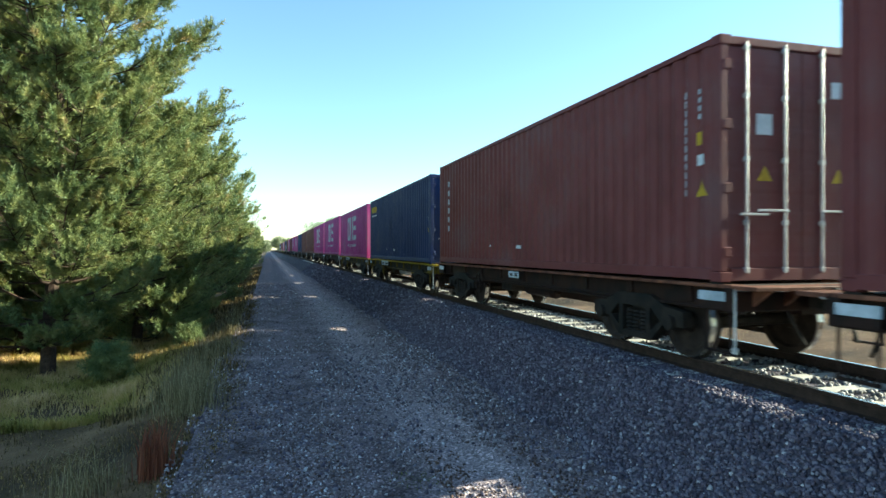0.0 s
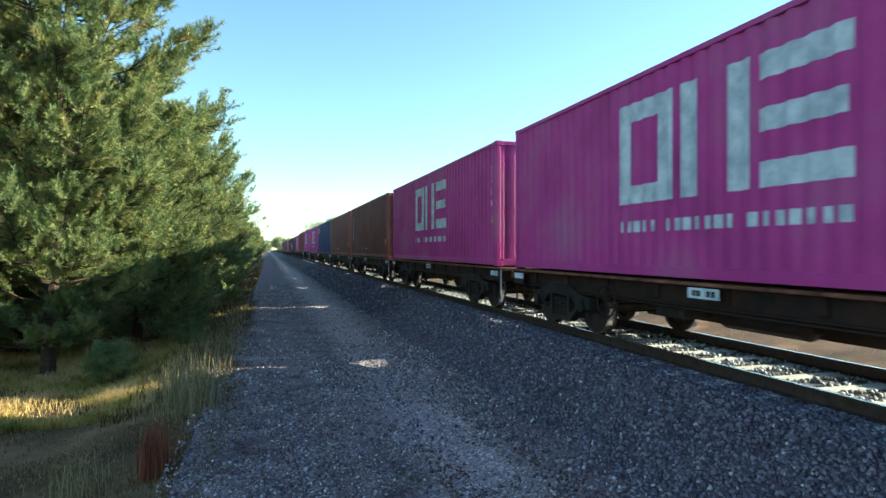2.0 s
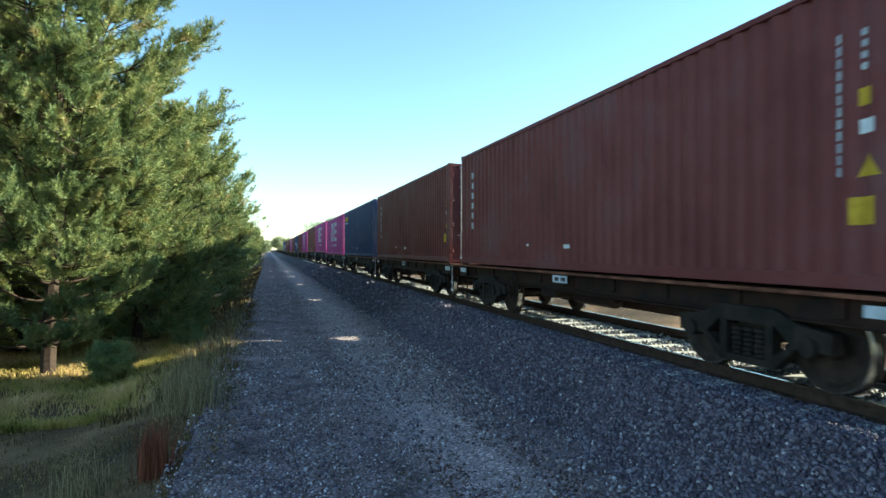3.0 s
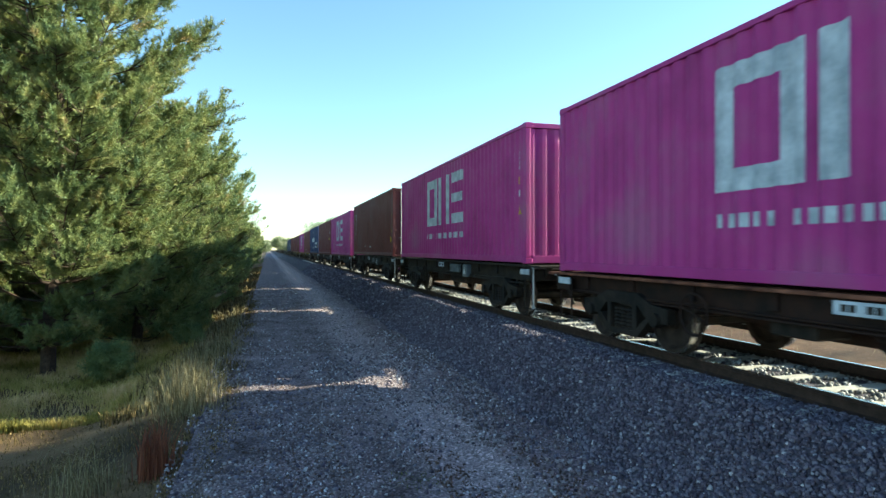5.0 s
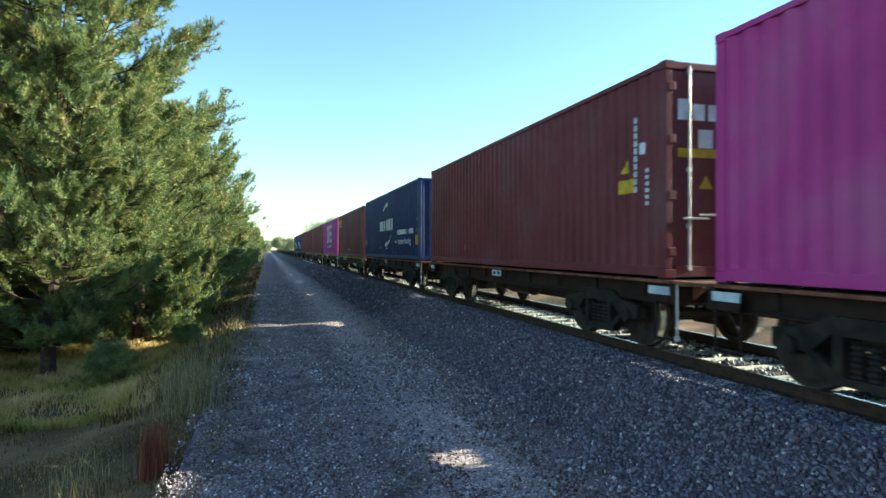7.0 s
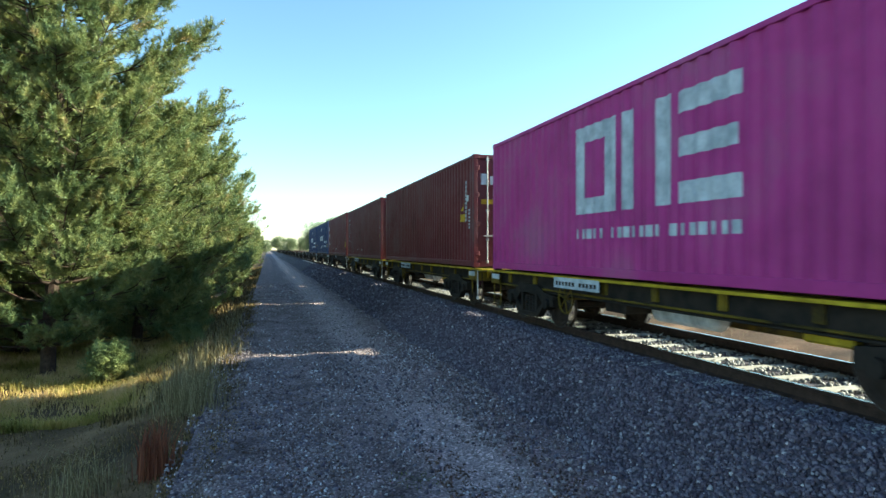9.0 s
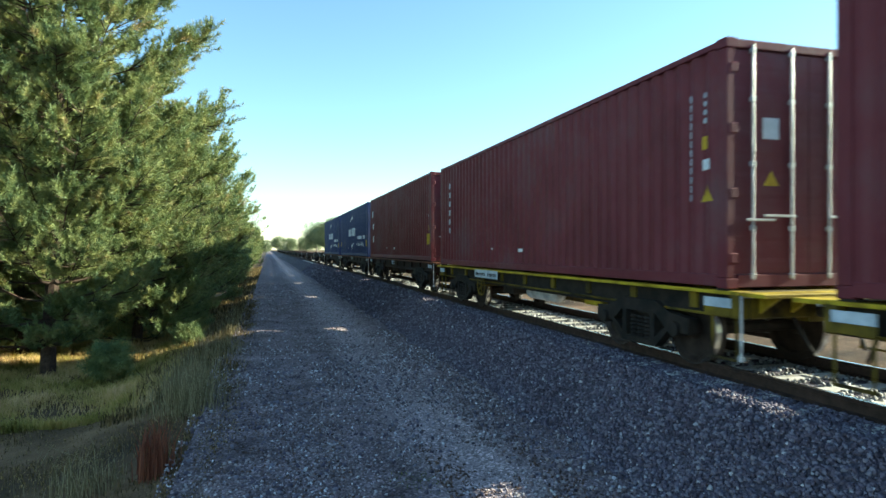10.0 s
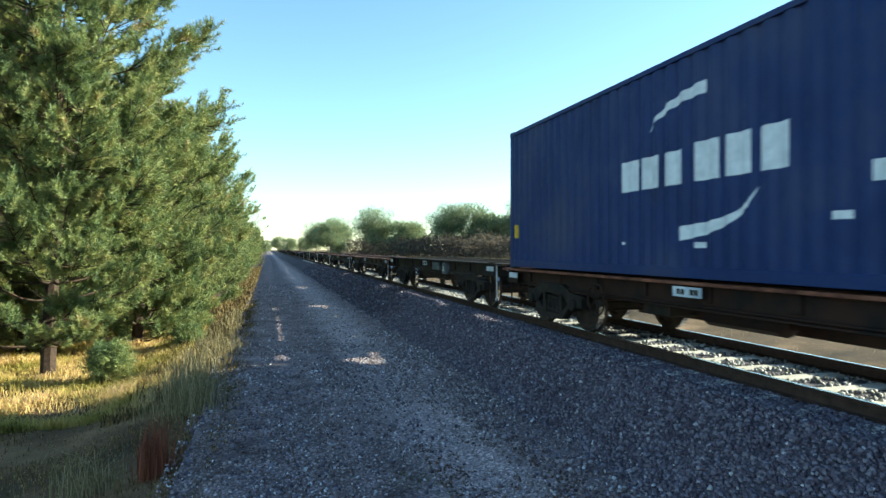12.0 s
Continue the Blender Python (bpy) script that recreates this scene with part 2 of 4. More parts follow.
def stones(name, n, xr, yr, size, height, mat, label, seed, falloff=0.0, patchy=0.0, clear=False):
    """Crushed stones: squashed, cut corners, each turned its own way, bedded in the surface."""
    rng = np.random.default_rng(seed)
    u = rng.random(n)
    y = yr[0] + (yr[1] - yr[0]) * (u ** (1 + falloff))
    x = rng.uniform(*xr, n)
    if patchy:
        drift = np.array([noise.noise((a * 1.1, b * 0.55, seed)) + 0.5 * noise.noise((a * 3, b * 2, seed)) for a, b in zip(x, y)])
        keep = drift * patchy > rng.uniform(-0.7, 0.5, n)
        x, y, n = x[keep], y[keep], int(keep.sum())
    if clear:
        keep = (np.abs((y + 3 + 0.33) % 0.66 - 0.33) > 0.1) | (rng.random(n) < 0.1)
        x, y, n = x[keep], y[keep], int(keep.sum())
    z = np.array([height(a, b) for a, b in zip(x, y)])
    base = np.array([(x0, y0, z0) for x0 in (-0.72, 0.72) for y0 in (-0.72, 0.72) for z0 in (-0.72, 0.72)])
    index = np.array([(0, 1, 3), (0, 3, 2), (4, 6, 7), (4, 7, 5), (0, 4, 5), (0, 5, 1), (2, 3, 7), (2, 7, 6), (0, 2, 6), (0, 6, 4), (1, 5, 7), (1, 7, 3)]).ravel()
    q = unit(rng.normal(size=(n, 4)))
    w, a, b, c = q.T
    rot = np.array([[1 - 2 * (b * b + c * c), 2 * (a * b - c * w), 2 * (a * c + b * w)],
                    [2 * (a * b + c * w), 1 - 2 * (a * a + c * c), 2 * (b * c - a * w)],
                    [2 * (a * c - b * w), 2 * (b * c + a * w), 1 - 2 * (a * a + b * b)]]).transpose(2, 0, 1)
    r = rng.uniform(size[0], size[1], n) * (1 + falloff * (y - yr[0]) * 0.02)
    kinds = base[None] * rng.uniform(0.55, 1.25, (n, len(base), 3)) * np.stack([np.ones(n), rng.uniform(0.6, 0.95, n), rng.uniform(0.45, 0.8, n)], 1)[:, None]
    v = np.einsum("nij,nkj->nki", rot, kinds) * r[:, None, None] + np.stack([x, y, z + r * 0.25], 1)[:, None]
    me = bpy.data.meshes.new(name)
    k, faces = len(base), len(index) // 3
    me.vertices.add(n * k)
    me.vertices.foreach_set("co", v.astype(np.float32).ravel())
    me.loops.add(n * faces * 3)
    me.loops.foreach_set("vertex_index", (index[None] + np.arange(n)[:, None] * k).astype(np.int32).ravel())
    me.polygons.add(n * faces)
    me.polygons.foreach_set("loop_start", np.arange(0, n * faces * 3, 3, dtype=np.int32))
    me.update(calc_edges=True)
    me.materials.append(mat)
    return tagged(new(name, me), label, "stones", kind="stuff")


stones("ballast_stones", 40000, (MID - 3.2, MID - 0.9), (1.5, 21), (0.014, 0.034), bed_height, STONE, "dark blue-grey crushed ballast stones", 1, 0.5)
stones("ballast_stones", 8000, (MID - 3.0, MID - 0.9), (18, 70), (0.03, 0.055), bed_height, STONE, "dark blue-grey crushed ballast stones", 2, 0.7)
stones("ballast_stones", 15000, (MID - 0.78, MID + 2.8), (2.5, 50), (0.02, 0.042), bed_height, SUNLIT_STONE, "grey crushed ballast stones between the rails, lightened as if sunlit", 3, 0.6, 0.0, True)
stones("path_gravel", 52000, (-1.1, 3.9), (1.8, 16), (0.006, 0.022), path_height, GRAVEL, "loose pale grey gravel on the service track", 4, 0.7, 2.2)
stones("path_gravel", 5000, (2.6, 4.0), (2.5, 18), (0.014, 0.034), path_height, GRAVEL, "pale loose stones at the foot of the ballast", 6, 0.6, 1.4)
stones("path_gravel", 3000, (-1.0, 3.6), (2.5, 14), (0.018, 0.036), path_height, STONE, "dark ballast stones scattered on the track", 7, 0.6, 1.4)
stones("path_gravel", 3500, (-0.9, 3.9), (12, 45), (0.014, 0.03), path_height, GRAVEL, "loose pale grey gravel on the service track", 5, 0.7)

stones("path_litter", 2600, (1.7, 3.2), (4.4, 7.4), (0.006, 0.02), path_height, LITTER, "brown dry litter scattered on the gravel", 8, 0.0, 2.0)
stones("path_litter", 2600, (-0.9, 0.9), (3.6, 12), (0.006, 0.02), path_height, LITTER, "brown dry litter scattered on the gravel", 9, 0.3, 2.2)


def rail(x):
    """Flat-bottomed rail: rusty foot and web, polished head."""
    base = tagged(new("rail"), "rusty steel rail with a polished running surface", "rail", "running rails", "structure")
    base.location = (x, 0, RAIL_Z - 0.16)
    y0, y1 = -340, 900
    bm = bmesh.new()
    prof = [(-0.07, 0), (0.07, 0), (0.07, 0.012), (0.012, 0.03), (0.012, 0.118), (0.035, 0.128), (0.035, 0.152), (0.028, 0.158),
            (-0.028, 0.158), (-0.035, 0.152), (-0.035, 0.128), (-0.012, 0.118), (-0.012, 0.03), (-0.07, 0.012)]
    a = [bm.verts.new((px, y0, pz)) for px, pz in prof]
    b = [bm.verts.new((px, y1, pz)) for px, pz in prof]
    for i in range(len(prof)):
        j = (i + 1) % len(prof)
        bm.faces.new((a[i], a[j], b[j], b[i]))
    part("rail_body", bm, RAILSIDE, base)
    bm = bmesh.new()
    box(bm, -0.025, 0.025, y0, y1, 0.156, 0.16)
    part("running_surface", bm, RAILTOP, base, "polished steel running surface")


rail(MID - GAUGE)
rail(MID + GAUGE)


def sleeper_mesh():
    bm = bmesh.new()
    box(bm, -1.35, 1.35, -0.12, 0.12, -0.12, 0.0, 0.012)
    return mesh_of("sleeper", bm, SLEEPER)


SLEEPER_MESH = sleeper_mesh()
sleepers = tagged(new("sleepers"), "pale concrete sleepers bedded in the ballast", "sleepers", kind="structure")
sleepers.location = (MID, 0, RAIL_Z - 0.158)
for i in range(150):
    o = part("sleeper", SLEEPER_MESH, None, sleepers)
    o.location = (random.uniform(-0.02, 0.02), -3 + 0.66 * i, random.uniform(-0.006, 0.0))


# ---- containers ----
PITCH = 0.278
DEPTH = 0.036


def wave(y):
    """How far the side wall lies in from its outer face at y, and the folds' places."""
    p = (y % PITCH) / PITCH
    if p < 0.26:
        return 0.0
    if p < 0.5:
        return DEPTH * (p - 0.26) / 0.24
    if p < 0.76:
        return DEPTH
    return DEPTH * (1 - p) / 0.24


def folds(y0, y1, pitch=PITCH):
    out = {round(y0, 5), round(y1, 5)}
    for k in range(int(y0 / pitch) - 2, int(y1 / pitch) + 2):
        for p in (0, 0.26, 0.5, 0.76):
            y = (k + p) * pitch
            if y0 < y < y1:
                out.add(round(y, 5))
    return sorted(out)


HALF = LEN / 2
SIDE_X = WID / 2 - 0.012


def side_wall(parent, mat, sign):
    bm = bmesh.new()
    ys = folds(-HALF + 0.16, HALF - 0.16)
    z0, z1 = 0.16, HIGH - 0.09
    rows = []
    for z in (z0, z1):
        rows.append([bm.verts.new((sign * (SIDE_X - wave(y)), y, z)) for y in ys])
    for i in range(len(ys) - 1):
        bm.faces.new((rows[0][i], rows[0][i + 1], rows[1][i + 1], rows[1][i]))
    inner = [bm.verts.new((sign * (SIDE_X - 0.05), y, z)) for y, z in ((ys[0], z0), (ys[-1], z0), (ys[-1], z1), (ys[0], z1))]
    bm.faces.new(inner)
    part("side_wall", bm, mat, parent)


def clip(poly, y, keep_above):
    out = []
    for i, p in enumerate(poly):
        q = poly[(i + 1) % len(poly)]
        a, b = (p[0] - y, q[0] - y) if keep_above else (y - p[0], y - q[0])
        if a >= 0:
            out.append(p)
        if a * b < 0:
            f = a / (a - b)
            out.append((y, p[1] + f * (q[1] - p[1])))
    return out


def marking(name, parent, mat, polys, label=""):
    """Paint on the near side wall that follows its folds; polys are convex outlines of (metres from the far end, height)."""
    bm = bmesh.new()
    for poly in polys:
        poly = [(HALF - d, z) for d, z in poly]
        lo, hi = min(p[0] for p in poly), max(p[0] for p in poly)
        cuts = folds(lo, hi)
        for a, b in zip(cuts, cuts[1:]):
            piece = clip(clip(poly, a, True), b, False)
            if len(piece) < 3 or b - a < 1e-4:
                continue
            mid = (a + b) / 2
            s = (wave(mid + 1e-3) - wave(mid - 1e-3)) / 2e-3
            vs = [bm.verts.new((-(SIDE_X - wave(mid) - s * (y - mid) + 0.004), y, z)) for y, z in piece]
            bm.faces.new(vs)
    bmesh.ops.recalc_face_normals(bm, faces=bm.faces[:])
    for f in bm.faces:
        if f.normal.x > 0:
            f.normal_flip()
    return part(name, bm, mat, parent, label)


def rect(d0, d1, z0, z1, lean=0.0):
    return [(d0, z0), (d1, z0), (d1 + lean, z1), (d0 + lean, z1)]


def blocks(d0, d1, z0, z1, counts, gap=0.25):
    """Rows of small bars, as lettering too small to read."""
    total = sum(counts) + 0.8 * (len(counts) - 1)
    w = (d1 - d0) / total
    out, d = [], d0
    for c in counts:
        for _ in range(c):
            out.append(rect(d, d + w * (1 - gap), z0, z1))
            d += w
        d += 0.8 * w
    return out


def ladder(d0, d1, z0, z1, n, fill=0.7):
    h = (z1 - z0) / n
    return [rect(d0, d1, z0 + i * h, z0 + (i + fill) * h) for i in range(n)]


def container(name, mat, label, doors, marks):
    base = tagged(new(name), label, "container", "containers on the train")
    hw = WID / 2
    for sx in (-1, 1):
        side_wall(base, mat, sx)
        bm = bmesh.new()
        box(bm, sx * (hw - 0.06), sx * hw, -HALF + 0.16, HALF - 0.16, HIGH - 0.09, HIGH - 0.015, 0.008)
        part("top_rail", bm, mat, base)
        bm = bmesh.new()
        box(bm, sx * (hw - 0.05), sx * hw, -HALF + 0.16, HALF - 0.16, 0.02, 0.16, 0.008)
        part("bottom_rail", bm, mat, base)
        for sy in (-1, 1):
            bm = bmesh.new()
            box(bm, sx * (hw - 0.11), sx * (hw - 0.004), sy * (HALF - 0.16), sy * (HALF - 0.004), 0.118, HIGH - 0.118, 0.012)
            post = part("corner_post", bm, mat, base)
            for z in (0.0, HIGH - 0.118):
                bm = bmesh.new()
                box(bm, sx * (hw - 0.162), sx * hw, sy * (HALF - 0.178), sy * HALF, z, z + 0.118, 0.01)
                box(bm, sx * (hw + 0.001), sx * (hw - 0.01), sy * (HALF - 0.12), sy * (HALF - 0.06), z + 0.03, z + 0.09)
                part("corner_casting", bm, mat, post)
    bm = bmesh.new()
    ys = folds(-HALF + 0.1, HALF - 0.1, PITCH)
    lines = [[bm.verts.new((x, y, HIGH - 0.03 - 0.5 * wave(y))) for y in ys] for x in (-hw + 0.05, hw - 0.05)]
    for i in range(len(ys) - 1):
        bm.faces.new((lines[0][i], lines[1][i], lines[1][i + 1], lines[0][i + 1]))
    part("roof", bm, mat, base)
    bm = bmesh.new()
    box(bm, -hw + 0.05, hw - 0.05, -HALF + 0.1, HALF - 0.1, 0.13, 0.17)
    for i in range(24):
        y = -HALF + 0.4 + i * 0.495
        box(bm, -hw + 0.05, hw - 0.05, y - 0.025, y + 0.025, 0.03, 0.13)
    part("underfloor", bm, FLOORING, base, "dark underfloor with cross members")
    # the blank end: deep upright folds
    for sy in ((1,) if doors else (-1, 1)):
        bm = bmesh.new()
        n, w = 8, (WID - 0.22) / 8
        xs = []
        for i in range(n):
            for p, d in ((0.0, 0), (0.3, 0), (0.5, 0.045), (0.8, 0.045)):
                xs.append((-hw + 0.11 + (i + p) * w, d))
        xs.append((hw - 0.11, 0))
        lo = [bm.verts.new((x, sy * (HALF - 0.03 - d), 0.16)) for x, d in xs]
        hi = [bm.verts.new((x, sy * (HALF - 0.03 - d), HIGH - 0.12)) for x, d in xs]
        for i in range(len(xs) - 1):
            bm.faces.new((lo[i], lo[i + 1], hi[i + 1], hi[i]))
        part("end_wall", bm, mat, base)
    for sy in (-1, 1):
        for z0, z1 in ((0.0, 0.16), (HIGH - 0.12, HIGH - 0.01)):
            bm = bmesh.new()
            box(bm, -hw + 0.16, hw - 0.16, sy * (HALF - 0.12), sy * (HALF - 0.01), z0 + 0.01, z1, 0.008)
            part("end_sill", bm, mat, base)
    if doors:
        for sx in (-1, 1):
            bm = bmesh.new()
            a, b = (0.006, hw - 0.115)
            out, back = -HALF + 0.042, -HALF + 0.047
            face = [(out, 0.165)]
            for k in range(5):
                z = 0.3 + k * 0.5
                face += [(out, z), (back, z + 0.05), (back, z + 0.25), (out, z + 0.3)]
            face += [(out, HIGH - 0.125), (-HALF + 0.09, HIGH - 0.125), (-HALF + 0.09, 0.165)]
            prism(bm, face, sx * a, sx * b)
            leaf = part("door", bm, mat, base)
            for d in (0.28, 0.84):
                bm = bmesh.new()
                rod(bm, (sx * d, -HALF + 0.012, 0.1), (sx * d, -HALF + 0.012, HIGH - 0.06), 0.016, 8)
                for z in (0.14, 0.7, 1.45, 2.2, HIGH - 0.13):
                    box(bm, sx * d - 0.035, sx * d + 0.035, -HALF - 0.002, -HALF + 0.04, z - 0.03, z + 0.03, 0.008)
                part("locking_bar", bm, GALV, leaf, "galvanised locking bar")
            bm = bmesh.new()
            box(bm, sx * 0.25, sx * 0.7, -HALF - 0.02, -HALF - 0.004, 0.83, 0.86, 0.005)
            box(bm, sx * 0.55, sx * 0.95, -HALF - 0.02, -HALF - 0.004, 0.78, 0.81, 0.005)
            part("lever_handle", bm, GALV, leaf, "galvanised lever handle")
            for z in (0.35, 1.1, 1.85, 2.55):
                bm = bmesh.new()
                box(bm, sx * (hw - 0.16), sx * (hw - 0.05), -HALF - 0.004, -HALF + 0.03, z - 0.06, z + 0.06, 0.01)
                part("hinge", bm, mat, leaf)
            bm = bmesh.new()
            box(bm, sx * 0.45, sx * 0.68, -HALF + 0.034, -HALF + 0.04, 1.75 if sx < 0 else 2.25, 2.0 if sx < 0 else 2.45)
            part("sticker", bm, WHITE, leaf, "pale sticker")
            bm = bmesh.new()
            tri = [bm.verts.new((sx * 0.56 + dx, -HALF + 0.038, z)) for dx, z in ((-0.11, 1.2), (0.11, 1.2), (0, 1.38))]
            bm.faces.new(tri)
            part("warning_sign", bm, YELLOW, leaf, "yellow warning triangle")
    marks(base)
    return base


def common_marks(c, yellow=True, plates=True):
    bars = "column of small white figures drawn as bars"
    tagged(marking("number_marking", c, GREYWHITE, ladder(LEN - 0.69, LEN - 0.63, 1.05, 2.39, 12, 0.75), bars), kind="stuff")
    tagged(marking("number_marking", c, GREYWHITE, ladder(LEN - 0.44, LEN - 0.38, 1.98, 2.39, 4, 0.6), bars), kind="stuff")
    marking("data_plate", c, WHITE, [rect(LEN - 0.46, LEN - 0.3, 1.41, 1.54)], "small white plate")
    marking("height_sign", c, YELLOW, [[(LEN - 0.48, 1.03), (LEN - 0.24, 1.03), (LEN - 0.36, 1.23)]], "yellow warning triangle")
    marking("height_sign", c, YELLOW, [rect(LEN - 0.47, LEN - 0.33, 1.66, 1.82)], "yellow height sign")
    if plates:
        marking("side_plate", c, WHITE, [rect(6.0, 6.2, 0.4, 0.47)], "small white plate")
        marking("side_plate", c, WHITE, [rect(4.4, 4.46, 0.45, 0.49)], "small white plate")
    if yellow:
        marking("yellow_plate", c, YELLOW, [rect(LEN - 0.55, LEN - 0.2, 0.55, 0.9)], "yellow plate")


def marks_emblem(c):
    ring = [rect(3.98, 5.28, 2.22, 2.49), rect(3.98, 5.28, 1.04, 1.3), rect(3.98, 4.28, 1.3, 2.22), rect(4.98, 5.28, 1.3, 2.22)]
    bars = [rect(5.42, 5.77, 1.04, 2.49), rect(6.28, 6.63, 1.04, 2.49)]
    stack = [rect(6.74, 7.86, 2.2, 2.48), rect(6.74, 7.81, 1.64, 1.89), rect(6.74, 7.86, 1.04, 1.32)]
    marking("emblem", c, GREYWHITE, ring + bars + stack, "pale emblem of a frame and bars")
    tagged(marking("line_marking", c, GREYWHITE, blocks(4.02, 7.92, 0.63, 0.79, (5, 7, 7), 0.38), "line of small pale bars"), kind="stuff")
    common_marks(c, False, False)


def marks_upright(c):
    shapes = ladder(0.84, 1.0, 0.92, 2.46, 6, 0.6)
    tagged(marking("letter_marking", c, GREYWHITE, shapes, "upright row of white bars"), kind="stuff")
    common_marks(c, False)


def marks_brown(c):
    marks_upright(c)
    marking("yellow_plate", c, YELLOW, [rect(LEN - 0.55, LEN - 0.3, 0.6, 0.85)], "yellow plate")


def marks_three(c):
    for i in range(3):
        marking("letter_bar", c, WHITE, [rect(0.5 + 0.08 * i, 0.76 + 0.08 * i, 1.98 - 0.62 * i, 2.28 - 0.62 * i, 0.06)], "white slanted bar")
    common_marks(c)


def marks_none(c):
    bars = "column of small white figures drawn as bars"
    tagged(marking("number_marking", c, GREYWHITE, ladder(LEN - 0.78, LEN - 0.72, 1.2, 2.3, 10, 0.75), bars), kind="stuff")
    tagged(marking("number_marking", c, GREYWHITE, ladder(LEN - 0.5, LEN - 0.44, 1.0, 1.55, 6, 0.6), bars), kind="stuff")
    marking("data_plate", c, WHITE, [rect(LEN - 0.66, LEN - 0.5, 1.72, 1.88)], "small white plate")
    marking("height_sign", c, YELLOW, [[(LEN - 1.1, 1.5), (LEN - 0.86, 1.5), (LEN - 0.98, 1.7)]], "yellow warning triangle")
    marking("yellow_plate", c, YELLOW, [rect(LEN - 1.16, LEN - 0.78, 1.2, 1.4)], "yellow plate")
    marking("side_plate", c, WHITE, [rect(3.4, 3.52, 0.42, 0.5)], "small white plate")
    for i in range(3):
        bm = bmesh.new()
        box(bm, -1.0 + 0.24 * i, -0.82 + 0.24 * i, -HALF + 0.036, -HALF + 0.041, 2.12, 2.4 if i == 0 else 2.34)
        part("letter_bar", bm, WHITE, c, "white bar on the door")
    bm = bmesh.new()
    box(bm, -1.0, -0.1, -HALF + 0.036, -HALF + 0.041, 1.62, 1.74)
    part("door_band", bm, YELLOW, c, "yellow band on the door")


def marks_gold(c):
    marking("letter_marking", c, YELLOW, blocks(0.44, 1.86, 2.26, 2.54, (5,)), "gold bars")
    tagged(marking("line_marking", c, WHITE, blocks(0.5, 1.8, 2.08, 2.14, (3, 5)), "small pale bars"), kind="stuff")
    common_marks(c, False)


def swoosh(points):
    """A tapering stroke through (distance, height, thickness)."""
    return [[(a, z - t / 2), (b, w - u / 2), (b, w + u / 2), (a, z + t / 2)] for (a, z, t), (b, w, u) in zip(points, points[1:])]


def flat_text(words, size, parent, d, z, mat):
    """Lettering on the near side, from d metres off the far end."""
    cu = bpy.data.curves.new("lettering", "FONT")
    cu.body, cu.size, cu.extrude = words, size, 0.001
    tmp = bpy.data.objects.new("lettering", cu)
    scene.collection.objects.link(tmp)
    me = bpy.data.meshes.new_from_object(tmp.evaluated_get(bpy.context.evaluated_depsgraph_get()))
    bpy.data.objects.remove(tmp)
    me.materials.clear()
    me.materials.append(mat)
    ob = part("lettering", me, mat, parent, "white lettering")
    ob.matrix_local = Matrix.Translation((-(SIDE_X + 0.005), HALF - d, z)) @ Euler((radians(90), 0, radians(-90))).to_matrix().to_4x4()


def marks_arcs(c):
    upper = swoosh([(5.05, 2.0, 0.02), (5.2, 2.14, 0.06), (5.45, 2.25, 0.1), (5.8, 2.33, 0.13), (6.2, 2.36, 0.16)])
    lower = swoosh([(7.02, 1.06, 0.02), (6.9, 0.88, 0.06), (6.65, 0.74, 0.1), (6.25, 0.64, 0.15), (5.7, 0.58, 0.19)])
    marking("emblem", c, WHITE, upper, "white arc")
    marking("emblem", c, WHITE, lower, "white arc")
    letters = blocks(4.4, 5.88, 1.22, 1.66, (3,), 0.22) + blocks(6.02, 7.58, 1.22, 1.7, (3,), 0.22)
    tagged(marking("letter_marking", c, WHITE, letters, "row of six white bars"), kind="stuff")
    tagged(marking("line_marking", c, WHITE, blocks(8.35, 11.3, 0.98, 1.17, (12,), 0.25), "line of white bars"), kind="stuff")
    flat_text("bamboo flooring", 0.36, c, 8.5, 0.6, WHITE)
    marking("flag_bar", c, WHITE, [rect(7.95, 8.15, 0.66, 0.74)], "small white bar")
    marking("end_plate", c, YELLOW, [rect(0.25, 0.42, 0.62, 0.9)], "yellow plate")
    common_marks(c)


# ---- wagons ----
def wheel_mesh():
    bm = bmesh.new()
    prof = [(-0.07, 0.08), (-0.07, 0.12), (-0.02, 0.14), (-0.02, 0.36), (-0.06, 0.4), (-0.06, 0.46), (0.05, 0.455), (0.055, 0.485), (0.08, 0.485), (0.08, 0.4), (0.02, 0.37), (0.02, 0.14), (0.07, 0.12), (0.07, 0.08)]
    n = 24
    ringv = [[bm.verts.new((x, r * math.cos(2 * math.pi * i / n), r * math.sin(2 * math.pi * i / n))) for x, r in prof] for i in range(n)]
    for i in range(n):
        a, b = ringv[i], ringv[(i + 1) % n]
        for j in range(len(prof) - 1):
            bm.faces.new((a[j], b[j], b[j + 1], a[j + 1]))
    bmesh.ops.recalc_face_normals(bm, faces=bm.faces[:])
    return mesh_of("wheel", bm, WHEEL)


WHEEL_MESH = wheel_mesh()


def tyre_mesh():
    bm = bmesh.new()
    n = 28
    loops = [[bm.verts.new((x, r * math.cos(6.2832 * i / n), r * math.sin(6.2832 * i / n))) for i in range(n)] for x, r in ((-0.061, 0.448), (-0.058, 0.463), (0.045, 0.458))]
    for a, b in zip(loops, loops[1:]):
        for i in range(n):
            bm.faces.new((a[i], a[(i + 1) % n], b[(i + 1) % n], b[i]))
    return mesh_of("tyre", bm, TREAD)


TYRE_MESH = tyre_mesh()


